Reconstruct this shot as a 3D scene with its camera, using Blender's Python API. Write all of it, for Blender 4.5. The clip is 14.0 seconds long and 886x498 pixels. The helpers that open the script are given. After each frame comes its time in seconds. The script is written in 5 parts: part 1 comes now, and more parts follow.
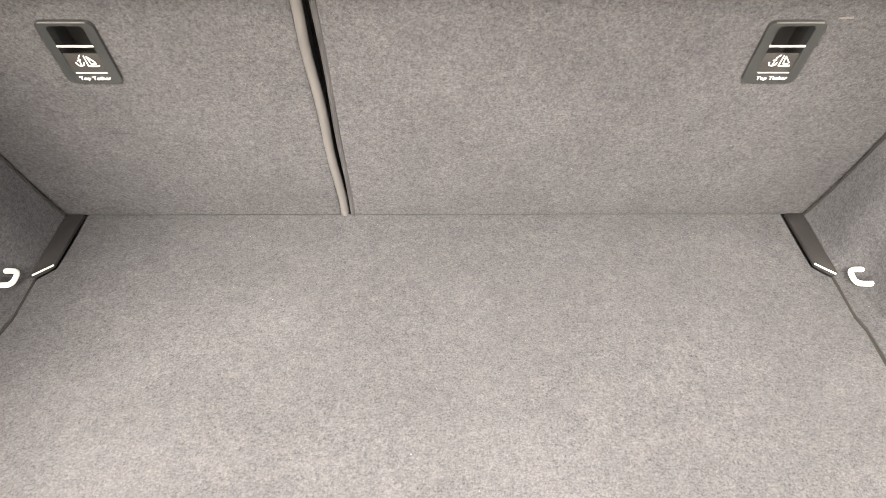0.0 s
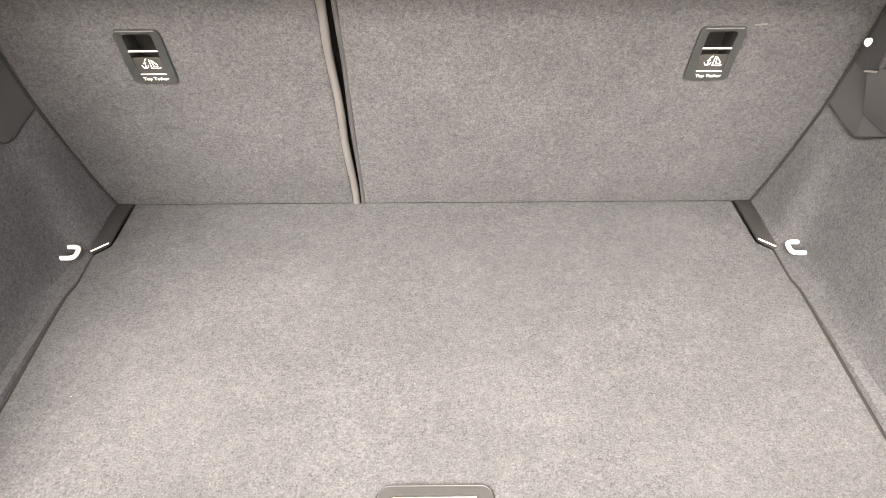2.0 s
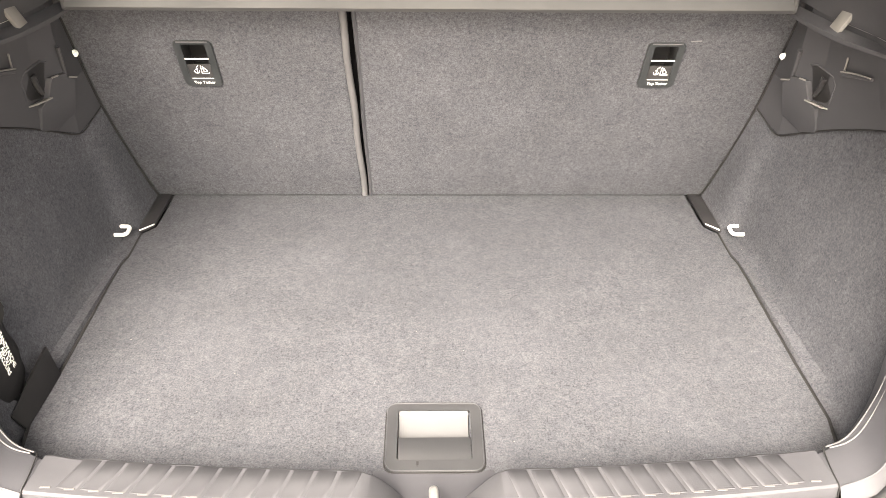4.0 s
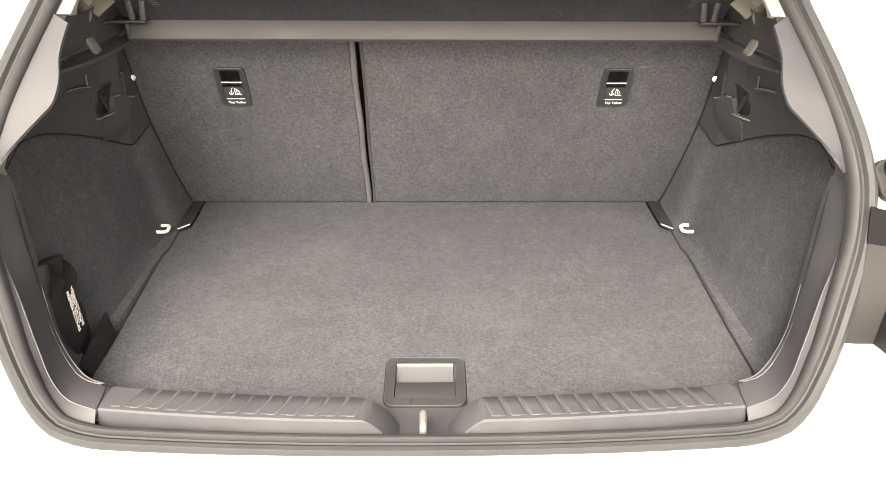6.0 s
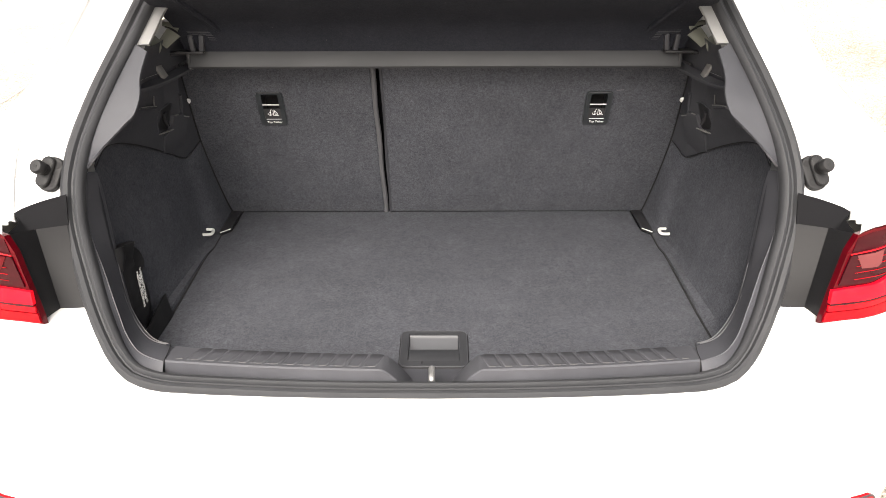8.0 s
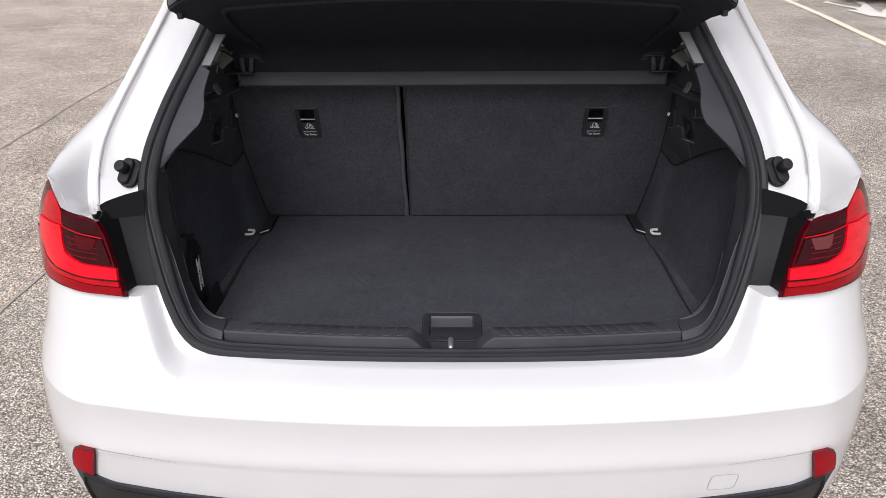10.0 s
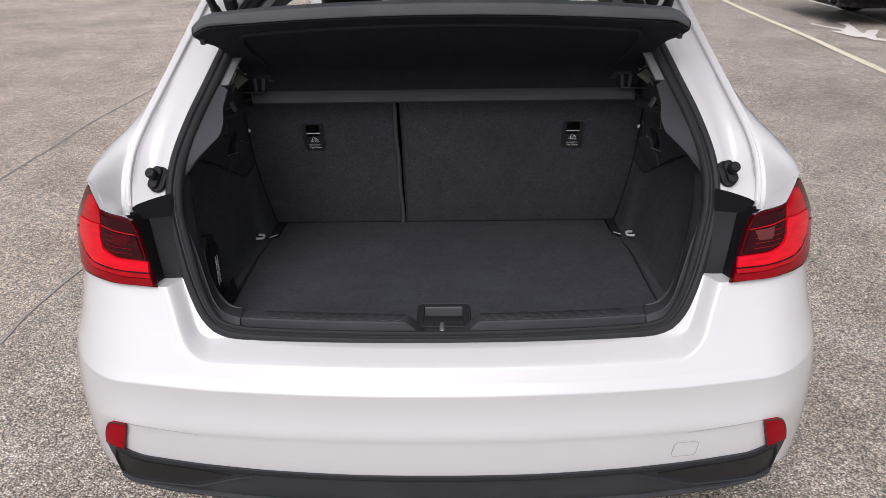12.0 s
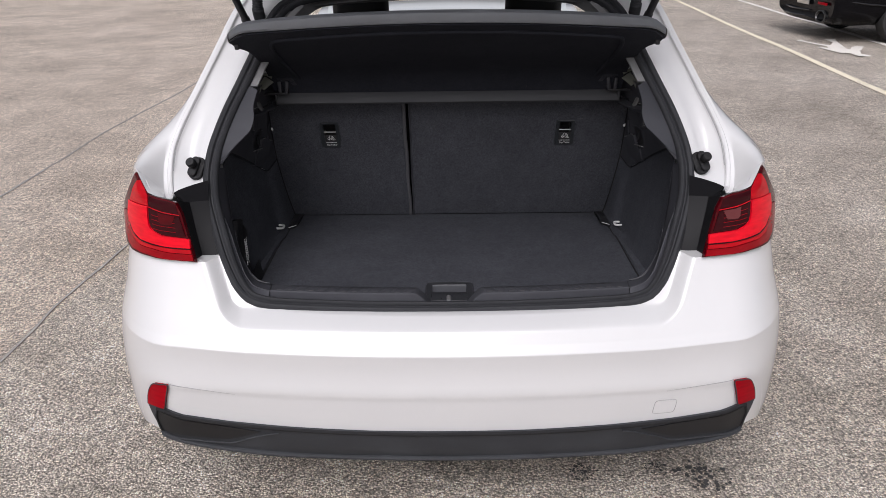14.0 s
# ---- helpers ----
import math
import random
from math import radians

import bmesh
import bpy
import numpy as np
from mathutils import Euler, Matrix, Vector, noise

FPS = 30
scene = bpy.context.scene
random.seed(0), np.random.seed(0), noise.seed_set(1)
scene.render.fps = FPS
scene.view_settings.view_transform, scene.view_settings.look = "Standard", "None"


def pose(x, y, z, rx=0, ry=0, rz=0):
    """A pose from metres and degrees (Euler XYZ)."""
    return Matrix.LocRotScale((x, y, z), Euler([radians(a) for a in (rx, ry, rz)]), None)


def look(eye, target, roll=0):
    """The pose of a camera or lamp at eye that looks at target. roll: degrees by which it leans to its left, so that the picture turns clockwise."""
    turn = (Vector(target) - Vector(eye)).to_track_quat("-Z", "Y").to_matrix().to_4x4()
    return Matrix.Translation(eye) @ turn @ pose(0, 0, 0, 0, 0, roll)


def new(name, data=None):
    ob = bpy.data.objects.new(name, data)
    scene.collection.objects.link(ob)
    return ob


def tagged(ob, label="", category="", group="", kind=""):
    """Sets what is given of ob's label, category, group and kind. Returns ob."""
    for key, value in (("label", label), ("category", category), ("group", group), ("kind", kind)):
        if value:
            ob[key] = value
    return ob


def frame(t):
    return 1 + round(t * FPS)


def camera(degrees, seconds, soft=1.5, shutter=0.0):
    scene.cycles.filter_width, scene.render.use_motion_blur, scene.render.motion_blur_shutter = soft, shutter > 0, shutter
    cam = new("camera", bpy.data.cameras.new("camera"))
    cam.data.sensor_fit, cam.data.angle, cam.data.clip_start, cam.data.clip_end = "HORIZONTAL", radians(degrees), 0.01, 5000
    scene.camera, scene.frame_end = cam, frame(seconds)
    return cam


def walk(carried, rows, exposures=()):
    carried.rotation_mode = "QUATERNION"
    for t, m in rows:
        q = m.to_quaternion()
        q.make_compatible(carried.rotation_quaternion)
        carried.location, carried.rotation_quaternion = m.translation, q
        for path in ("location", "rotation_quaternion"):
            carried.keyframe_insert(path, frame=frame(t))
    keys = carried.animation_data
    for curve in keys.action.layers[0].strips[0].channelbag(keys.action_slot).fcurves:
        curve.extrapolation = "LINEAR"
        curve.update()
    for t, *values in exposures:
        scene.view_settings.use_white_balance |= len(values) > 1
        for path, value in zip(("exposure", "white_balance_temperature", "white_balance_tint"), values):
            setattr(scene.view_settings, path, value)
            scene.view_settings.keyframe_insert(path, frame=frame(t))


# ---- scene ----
cam = camera(62.9, 14.0, 0.8)
PATH = [
    (0, (0.005, -0.145, 1.281), (0.016, 1.315, -0.086), 0.2),
    (0.5, (0.006, -0.183, 1.292), (0.014, 1.29, -0.061), 0.1),
    (1, (0.002, -0.236, 1.299), (0.018, 1.265, -0.022), 0.2),
    (1.5, (0.003, -0.286, 1.309), (0.02, 1.234, 0.009), 0.1),
    (2, (0.006, -0.335, 1.317), (0.019, 1.207, 0.043), -0.1),
    (2.5, (0.004, -0.384, 1.325), (0.02, 1.178, 0.075), 0.0),
    (3, (0.005, -0.424, 1.334), (0.028, 1.15, 0.1), 0.2),
    (3.5, (-0.006, -0.48, 1.344), (0.027, 1.112, 0.134), 0.5),
    (4, (-0.007, -0.555, 1.362), (0.034, 1.053, 0.174), 0.8),
    (6.5, (0.016, -0.858, 1.412), (0.037, 0.845, 0.363), 0.3),
    (7, (0.017, -0.924, 1.42), (0.026, 0.797, 0.401), 0.1),
    (7.5, (0.019, -0.987, 1.421), (0.018, 0.75, 0.429), -0.1),
    (8, (0.023, -1.042, 1.43), (0.016, 0.706, 0.459), -0.2),
    (10.5, (0.003, -1.321, 1.47), (-0.029, 0.471, 0.583), -0.5),
    (11, (0.007, -1.368, 1.478), (-0.024, 0.431, 0.605), -0.6),
    (11.5, (0.024, -1.406, 1.485), (-0.007, 0.399, 0.624), -0.8),
    (12, (0.026, -1.464, 1.494), (-0.003, 0.347, 0.646), -0.9),
    (12.5, (0.018, -1.54, 1.497), (-0.009, 0.277, 0.661), -0.9),
    (13, (0.012, -1.598, 1.499), (-0.013, 0.225, 0.676), -0.9),
    (13.5, (0.003, -1.649, 1.499), (-0.018, 0.178, 0.685), -0.9),
    (14, (0.003, -1.69, 1.499), (-0.016, 0.14, 0.693), -0.8),
]
# stops over the walk: the phone opens up inside the boot and closes down outside
EXPOSURES = [
    (0.0, 3.67, 8250, 11), (2.0, 3.73, 8200, 11), (4.0, 3.67, 7950, 11), (6.5, 2.80, 8050, 10), (7.5, 2.42, 7650, 11),
    (8.2, 1.85, 6850, 11), (10.5, 0.15, 6250, 16), (12.0, 0.03, 6250, 16), (14.0, 0.06, 6250, 16),
]
walk(cam, [(t, look(eye, target, roll)) for t, eye, target, roll in PATH], EXPOSURES)

# ---- world and sun: a bright overcast day ----
world = bpy.data.worlds.new("overcast_sky")
world.use_nodes = True
scene.world = world
wn, wl = world.node_tree.nodes, world.node_tree.links
sky = wn.new("ShaderNodeTexSky")
sky.sky_type, sky.sun_disc = "NISHITA", False
sky.sun_elevation, sky.sun_rotation = radians(49), radians(195)
sky.air_density, sky.dust_density, sky.ozone_density = 1.0, 6.0, 1.0
hue = wn.new("ShaderNodeHueSaturation")
hue.inputs["Saturation"].default_value = 0.18
wl.new(sky.outputs[0], hue.inputs["Color"])
wl.new(hue.outputs[0], wn["Background"].inputs[0])
wn["Background"].inputs[1].default_value = 0.12
sun_data = bpy.data.lights.new("sun", "SUN")
sun_data.energy, sun_data.angle, sun_data.color = 1.15, radians(40), (1.0, 0.97, 0.93)
sun = new("sun", sun_data)
SUN_FROM = Vector((math.sin(radians(195)) * math.cos(radians(49)), math.cos(radians(195)) * math.cos(radians(49)), math.sin(radians(49))))
sun.matrix_world = look(SUN_FROM * 20, (0, 0, 0))


# ---- materials ----
class Mat:
    """A small node graph round one Principled shader."""

    def __init__(self, name, color=(0.5, 0.5, 0.5), rough=0.5, metal=0.0, coat=0.0, spec=0.5):
        self.m = bpy.data.materials.new(name)
        self.m.use_nodes = True
        self.n, self.l = self.m.node_tree.nodes, self.m.node_tree.links
        self.b = self.n["Principled BSDF"]
        self.b.inputs["Base Color"].default_value = (*color, 1)
        self.b.inputs["Roughness"].default_value = rough
        self.b.inputs["Metallic"].default_value = metal
        self.b.inputs["Coat Weight"].default_value = coat
        self.b.inputs["Coat Roughness"].default_value = 0.03
        self.b.inputs["Specular IOR Level"].default_value = spec
        tc = self.n.new("ShaderNodeTexCoord")
        self.co = tc.outputs["Object"]

    def noise(self, scale, detail=3, rough=0.6, stretch=None):
        t = self.n.new("ShaderNodeTexNoise")
        t.inputs["Scale"].default_value, t.inputs["Detail"].default_value, t.inputs["Roughness"].default_value = scale, detail, rough
        if stretch:
            mp = self.n.new("ShaderNodeMapping")
            mp.inputs["Scale"].default_value = stretch
            self.l.new(self.co, mp.inputs[0])
            self.l.new(mp.outputs[0], t.inputs["Vector"])
        else:
            self.l.new(self.co, t.inputs["Vector"])
        return t.outputs["Fac"]

    def ramp(self, fac, *stops):
        r = self.n.new("ShaderNodeValToRGB")
        e = r.color_ramp.elements
        while len(e) < len(stops):
            e.new(0.5)
        for el, (at, c) in zip(e, stops):
            el.position = at
            el.color = (*c, 1) if len(c) == 3 else (c[0], c[0], c[0], 1)
        self.l.new(fac, r.inputs[0])
        return r.outputs[0]

    def mix(self, fac, a, b, blend="MIX"):
        x = self.n.new("ShaderNodeMix")
        x.data_type, x.blend_type = "RGBA", blend
        for i, v in ((0, fac), (6, a), (7, b)):
            if isinstance(v, (int, float)):
                x.inputs[i].default_value = v
            elif isinstance(v, tuple):
                x.inputs[i].default_value = (*v, 1)
            else:
                self.l.new(v, x.inputs[i])
        return x.outputs[2]

    def bump(self, height, strength=0.3, dist=0.001, below=None):
        b = self.n.new("ShaderNodeBump")
        b.inputs["Strength"].default_value, b.inputs["Distance"].default_value = strength, dist
        self.l.new(height, b.inputs["Height"])
        if below:
            self.l.new(below, b.inputs["Normal"])
        return b.outputs[0]

    def set(self, **k):
        for key, v in k.items():
            self.l.new(v, self.b.inputs[key.replace("_", " ")])
        return self


def carpet(name, dark, light, sheen=0.0):
    """Needle felt: fine two-tone fibres, soft cloudy wear and pilling."""
    c = Mat(name, dark, 0.95, spec=0.12)
    fine = c.noise(380, 2, 0.8)
    clump = c.noise(170, 2, 0.75)
    cloud = c.noise(6.5, 6, 0.68)
    mottle = c.noise(30, 4, 0.7)
    mixed = c.mix(0.36, fine, clump)
    base = c.mix(c.ramp(mixed, (0.28, (0.0,)), (0.72, (1.0,))), dark, light)
    col = c.mix(1.0, base, c.ramp(cloud, (0.3, (0.86,)), (0.7, (1.06,))), "MULTIPLY")
    col = c.mix(1.0, col, c.ramp(mottle, (0.36, (0.935, 0.94, 0.95)), (0.64, (1.06, 1.055, 1.045))), "MULTIPLY")
    lint = c.ramp(c.noise(260, 1, 0.5), (0.80, (0.0,)), (0.83, (0.8,)))
    col = c.mix(lint, col, (0.16, 0.15, 0.145))
    c.set(Base_Color=col, Normal=c.bump(mixed, 0.6, 0.0014))
    c.b.inputs["Sheen Weight"].default_value = sheen
    return c.m


def plastic(name, color, rough=0.5, grain=900, dust=0.25, spec=0.4):
    """Grained moulded plastic with a thin uneven film of dust and rub marks."""
    c = Mat(name, color, rough, spec=spec)
    g = c.noise(grain, 2, 0.5)
    film = c.noise(9, 5, 0.65)
    lighter = tuple(min(1, v * 1.7 + 0.012) for v in color)
    col = c.mix(c.ramp(film, (0.42, (0.0,)), (0.75, (dust,))), color, lighter)
    c.set(Base_Color=col, Roughness=c.ramp(film, (0.3, (rough - 0.08,)), (0.7, (min(1, rough + 0.12),))), Normal=c.bump(g, 0.25, 0.0004))
    return c.m


def paint(name, color):
    c = Mat(name, color, 0.35, coat=1.0)
    film = c.noise(3.5, 5, 0.6)
    flake = c.noise(60, 3, 0.6)
    col = c.mix(c.ramp(film, (0.4, (0.0,)), (0.8, (0.35,))), color, tuple(v * 0.93 for v in color))
    c.set(Base_Color=col, Coat_Roughness=c.ramp(flake, (0.3, (0.03,)), (0.8, (0.09,))))
    return c.m


def asphalt():
    """Worn car-park tarmac: pale aggregate in a dark binder, broad brownish stains."""
    c = Mat("worn_asphalt", (0.3, 0.28, 0.26), 0.9, spec=0.25)
    tone, edge = [], []
    for k in (136, 300):
        w = c.n.new("ShaderNodeTexNoise")
        w.inputs["Scale"].default_value = k * 0.7
        c.l.new(c.co, w.inputs["Vector"])
        m = c.n.new("ShaderNodeVectorMath")
        m.operation = "MULTIPLY_ADD"
        c.l.new(w.outputs["Color"], m.inputs[0])
        m.inputs[1].default_value = (1.1 / k,) * 3
        c.l.new(c.co, m.inputs[2])
        t = c.n.new("ShaderNodeTexVoronoi")
        t.inputs["Scale"].default_value = k
        c.l.new(m.outputs[0], t.inputs["Vector"])
        g = c.n.new("ShaderNodeRGBToBW")
        c.l.new(t.outputs["Color"], g.inputs[0])
        tone.append(g.outputs[0])
        edge.append(t.outputs["Distance"])
    grit = c.noise(420, 3, 0.7)
    stops = ((0.10, (0.19, 0.175, 0.158)), (0.42, (0.47, 0.43, 0.385)), (0.72, (0.70, 0.655, 0.605)), (0.92, (0.86, 0.83, 0.79)))
    col = c.mix(0.5, c.ramp(tone[0], *stops), c.ramp(tone[1], *stops))
    col = c.mix(c.ramp(edge[0], (0.32, (0.0,)), (0.75, (0.95,))), col, (0.085, 0.079, 0.073))
    col = c.mix(c.ramp(grit, (0.35, (0.0,)), (0.8, (0.40,))), col, (0.66, 0.63, 0.60))
    stain = c.noise(0.75, 6, 0.62)
    patch_tone = c.noise(3.1, 5, 0.6)
    speck = c.noise(24, 5, 0.75)
    clump = c.noise(105, 3, 0.8, (1.0, 0.6, 1.0))
    pits = c.ramp(c.noise(90, 3, 0.7), (0.30, (0.45,)), (0.42, (1.0,)))
    col = c.mix(1.0, col, c.ramp(stain, (0.30, (0.88, 0.84, 0.79)), (0.50, (1.16, 1.115, 1.065)), (0.72, (1.36, 1.33, 1.30))), "MULTIPLY")
    col = c.mix(1.0, col, c.ramp(patch_tone, (0.34, (0.88, 0.87, 0.86)), (0.62, (1.08, 1.08, 1.08))), "MULTIPLY")
    col = c.mix(1.0, col, c.ramp(speck, (0.36, (0.80, 0.795, 0.785)), (0.64, (1.18, 1.175, 1.165))), "MULTIPLY")
    col = c.mix(1.0, col, c.ramp(clump, (0.40, (0.76, 0.755, 0.75)), (0.60, (1.23, 1.23, 1.23))), "MULTIPLY")
    lumps = c.noise(54, 3, 0.75)
    col = c.mix(1.0, col, c.ramp(lumps, (0.38, (0.83, 0.825, 0.815)), (0.62, (1.15, 1.15, 1.145))), "MULTIPLY")
    col = c.mix(1.0, col, pits, "MULTIPLY")
    # two layings of tarmac meet at the seam: warmer and paler beyond it
    sep = c.n.new("ShaderNodeSeparateXYZ")
    c.l.new(c.co, sep.inputs[0])
    across = c.n.new("ShaderNodeMath")
    across.operation = "MULTIPLY_ADD"
    c.l.new(sep.outputs[1], across.inputs[0])
    across.inputs[1].default_value = -0.139
    c.l.new(sep.outputs[0], across.inputs[2])
    shift = c.n.new("ShaderNodeMath")
    shift.operation = "ADD"
    c.l.new(across.outputs[0], shift.inputs[0])
    shift.inputs[1].default_value = 2.37
    col = c.mix(1.0, col, c.ramp(shift.outputs[0], (0.49, (1.62, 1.575, 1.53)), (0.51, (1.42, 1.42, 1.41))), "MULTIPLY")
    h = c.mix(0.3, c.ramp(edge[0], (0.05, (1.0,)), (0.75, (0.0,))), c.mix(0.4, grit, tone[1]))
    c.set(Base_Color=col, Normal=c.bump(h, 1.0, 0.014))
    return c.m


def road_paint(name, color):
    c = Mat(name, color, 0.75, spec=0.3)
    wear = c.noise(42, 5, 0.7)
    big = c.noise(3, 4, 0.6)
    f = c.mix(0.35, wear, big)
    col = c.mix(c.ramp(f, (0.30, (1.0,)), (0.44, (0.0,))), color, (0.16, 0.15, 0.14))
    c.set(Base_Color=col, Normal=c.bump(c.noise(180, 3, 0.7), 0.8, 0.003))
    return c.m


M_CARPET = carpet("dark_grey_needle_felt", (0.0205, 0.0217, 0.0272), (0.082, 0.0853, 0.0968))
M_SEATFELT = carpet("seat_back_felt", (0.0242, 0.0257, 0.0315), (0.097, 0.1002, 0.1130))
M_SIDEFELT = carpet("side_trim_felt", (0.0215, 0.0228, 0.0285), (0.083, 0.0863, 0.0985))
M_BLACK = plastic("black_grained_plastic", (0.022, 0.022, 0.024), 0.55)
M_BLACK2 = plastic("satin_black_plastic", (0.017, 0.017, 0.019), 0.42, 900, 0.25, 0.25)
M_SILL = plastic("charcoal_sill_plastic", (0.046, 0.047, 0.054), 0.62, 1200, 0.35, 0.25)
M_CORNER = plastic("charcoal_corner_plastic", (0.040, 0.041, 0.048), 0.55, 1000, 0.35, 0.3)
M_UPPER = plastic("dark_grained_upper_trim", (0.037, 0.038, 0.044), 0.6, 900, 0.25, 0.3)
M_POCKET = plastic("smooth_black_pocket", (0.010, 0.010, 0.011), 0.4, 900, 0.2)
M_BEZEL = plastic("charcoal_bezel_plastic", (0.022, 0.023, 0.026), 0.5, 1000, 0.4)
M_TETHER = plastic("dark_anchor_plastic", (0.022, 0.025, 0.028), 0.42, 1000, 0.25)
M_RAIL = plastic("dark_hinge_rail_plastic", (0.030, 0.031, 0.034), 0.55, 900, 0.2)
M_PILLAR = plastic("grey_pillar_plastic", (0.19, 0.19, 0.19), 0.55, 700, 0.1)
M_FLANGE = plastic("flange_grey_plastic", (0.036, 0.037, 0.043), 0.5, 700, 0.3)
M_RUBBER = plastic("seal_rubber", (0.024, 0.025, 0.028), 0.65, 500, 0.35, 0.3)
M_SHELF = carpet("shelf_felt", (0.0125, 0.0138, 0.0185), (0.029, 0.0305, 0.038))
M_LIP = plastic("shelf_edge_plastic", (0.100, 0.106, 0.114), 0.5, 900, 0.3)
M_PIPING = plastic("grey_vinyl_piping", (0.080, 0.080, 0.086), 0.6, 500, 0.2)
M_TICK = plastic("pale_sill_mark", (0.075, 0.074, 0.076), 0.6, 500, 0.2)
# pale plastic for clips, and for edge highlights painted as thin tubes
M_EDGE = plastic("pale_moulded_edge", (0.13, 0.128, 0.126), 0.5, 500, 0.2)
M_SEAMGREY = plastic("pale_panel_seam", (0.34, 0.34, 0.34), 0.6, 500, 0.1)
M_GUIDE = plastic("olive_grey_belt_guide", (0.13, 0.134, 0.112), 0.5, 700, 0.15)
# near-black colour that stands for shade in gaps, slots and undersides
M_VOID = plastic("shade_black", (0.008, 0.008, 0.009), 0.8)
M_WHITE = paint("white_car_paint", (0.645, 0.645, 0.645))
M_DARKCAR = Mat("black_car_paint", (0.003, 0.003, 0.004), 0.25, coat=0.12, spec=0.08).m
M_GLOSSCAR = Mat("gloss_black_trim", (0.004, 0.004, 0.005), 0.2, coat=0.45, spec=0.25).m
M_CHROME = Mat("bright_metal", (0.75, 0.74, 0.72), 0.28, 1.0).m
M_LOOP = plastic("pale_zinc_loop", (0.62, 0.62, 0.61), 0.4, 300, 0.1)
M_STEEL = Mat("worn_steel", (0.42, 0.42, 0.42), 0.32, 0.75).m
M_DARKSTEEL = Mat("dark_metal", (0.10, 0.10, 0.10), 0.35, 0.8).m
M_PRINT = Mat("white_print", (0.75, 0.75, 0.74), 0.6).m
M_DIFF = plastic("bumper_black_plastic", (0.025, 0.027, 0.031), 0.55, 1100, 0.5)
M_DISH = plastic("grey_handle_dish", (0.052, 0.054, 0.060), 0.5, 600, 0.2)
M_TYRE = plastic("tyre_rubber", (0.020, 0.020, 0.020), 0.75, 120, 0.4)
M_BUFFER = plastic("black_moulded_rubber", (0.012, 0.012, 0.013), 0.6, 400, 0.3, 0.25)
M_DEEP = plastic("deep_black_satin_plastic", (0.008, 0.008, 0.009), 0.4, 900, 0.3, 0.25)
M_CAP = plastic("matt_black_corner_plastic", (0.007, 0.007, 0.008), 0.85, 900, 0.1, 0.08)
M_BAG = plastic("black_nylon_bag", (0.010, 0.010, 0.011), 0.5, 1400, 0.05, 0.2)
M_ASPHALT = asphalt()
M_LINE_Y = road_paint("faded_yellow_line_paint", (0.82, 0.75, 0.58))
M_LINE_W = road_paint("worn_white_line_paint", (0.80, 0.76, 0.70))
M_TAR = plastic("dark_tar_seam", (0.33, 0.31, 0.285), 0.9, 90, 0.6)
M_TARFADE = plastic("faded_tar_seam", (0.34, 0.325, 0.30), 0.9, 90, 0.6)
M_OIL = Mat("oil_stain", (0.055, 0.052, 0.05), 0.7).m


def lens(name, color, rough=0.12, coat=0.12):
    c = Mat(name, color, rough, coat=coat, spec=0.2 if coat else 0.06)
    c.b.inputs["Coat Roughness"].default_value = 0.02
    ribs = c.noise(26, 2, 0.5, (1, 1, 4))
    c.set(Base_Color=c.mix(c.ramp(ribs, (0.35, (0.0,)), (0.7, (0.6,))), color, tuple(v * 0.62 for v in color)))
    return c.m


M_RED = lens("bright_red_light_guide", (0.80, 0.004, 0.018), 0.12, 0.2)
M_REDDARK = lens("smoked_red_lens", (0.032, 0.0015, 0.004))
# shaded copy of the guide's red: the darker tone is in the colour
M_REDMID = lens("shaded_red_light_guide", (0.50, 0.003, 0.010))
M_REDLOW = lens("dark_lower_lens", (0.28, 0.001, 0.006))
M_REDRIM = lens("deep_red_lens", (0.075, 0.001, 0.004))
M_REFLECT = lens("red_reflector", (0.34, 0.0005, 0.007), 0.4, 0.0)
M_CLEAR = Mat("clear_bulb_glass", (0.22, 0.06, 0.065), 0.15, 0.6).m
glass = Mat("window_glass", (0.95, 1.0, 0.97), 0.0)
glass.b.inputs["Transmission Weight"].default_value = 1.0
glass.b.inputs["IOR"].default_value = 1.01
M_GLASS = glass.m


# ---- building helpers ----
def thing(name, label, category, at=(0, 0, 0), group="", kind=""):
    ob = tagged(new(name), label, category, group, kind)
    ob.location = at
    return ob


def mesh_ob(name, me, material, parent=None, label="", smooth=True, sharp=38):
    me.materials.append(material)
    if smooth:
        for f in me.polygons:
            f.use_smooth = True
        me.set_sharp_from_angle(angle=radians(sharp))
    ob = new(name, me)
    if parent:
        ob.parent = parent
        if parent.parent is None:
            ob.matrix_parent_inverse = Matrix.Translation(-parent.location)
    if label:
        ob["label"] = label
    return ob


def part(name, bm, material, parent=None, label="", smooth=True, sharp=38):
    me = bpy.data.meshes.new(name)
    bmesh.ops.recalc_face_normals(bm, faces=bm.faces[:])
    bm.to_mesh(me)
    bm.free()
    return mesh_ob(name, me, material, parent, label, smooth, sharp)


def lerp_table(table, v):
    if v <= table[0][0]:
        return table[0][1]
    for (a, fa), (b, fb) in zip(table, table[1:]):
        if v <= b:
            return fa + (fb - fa) * (v - a) / (b - a)
    return table[-1][1]


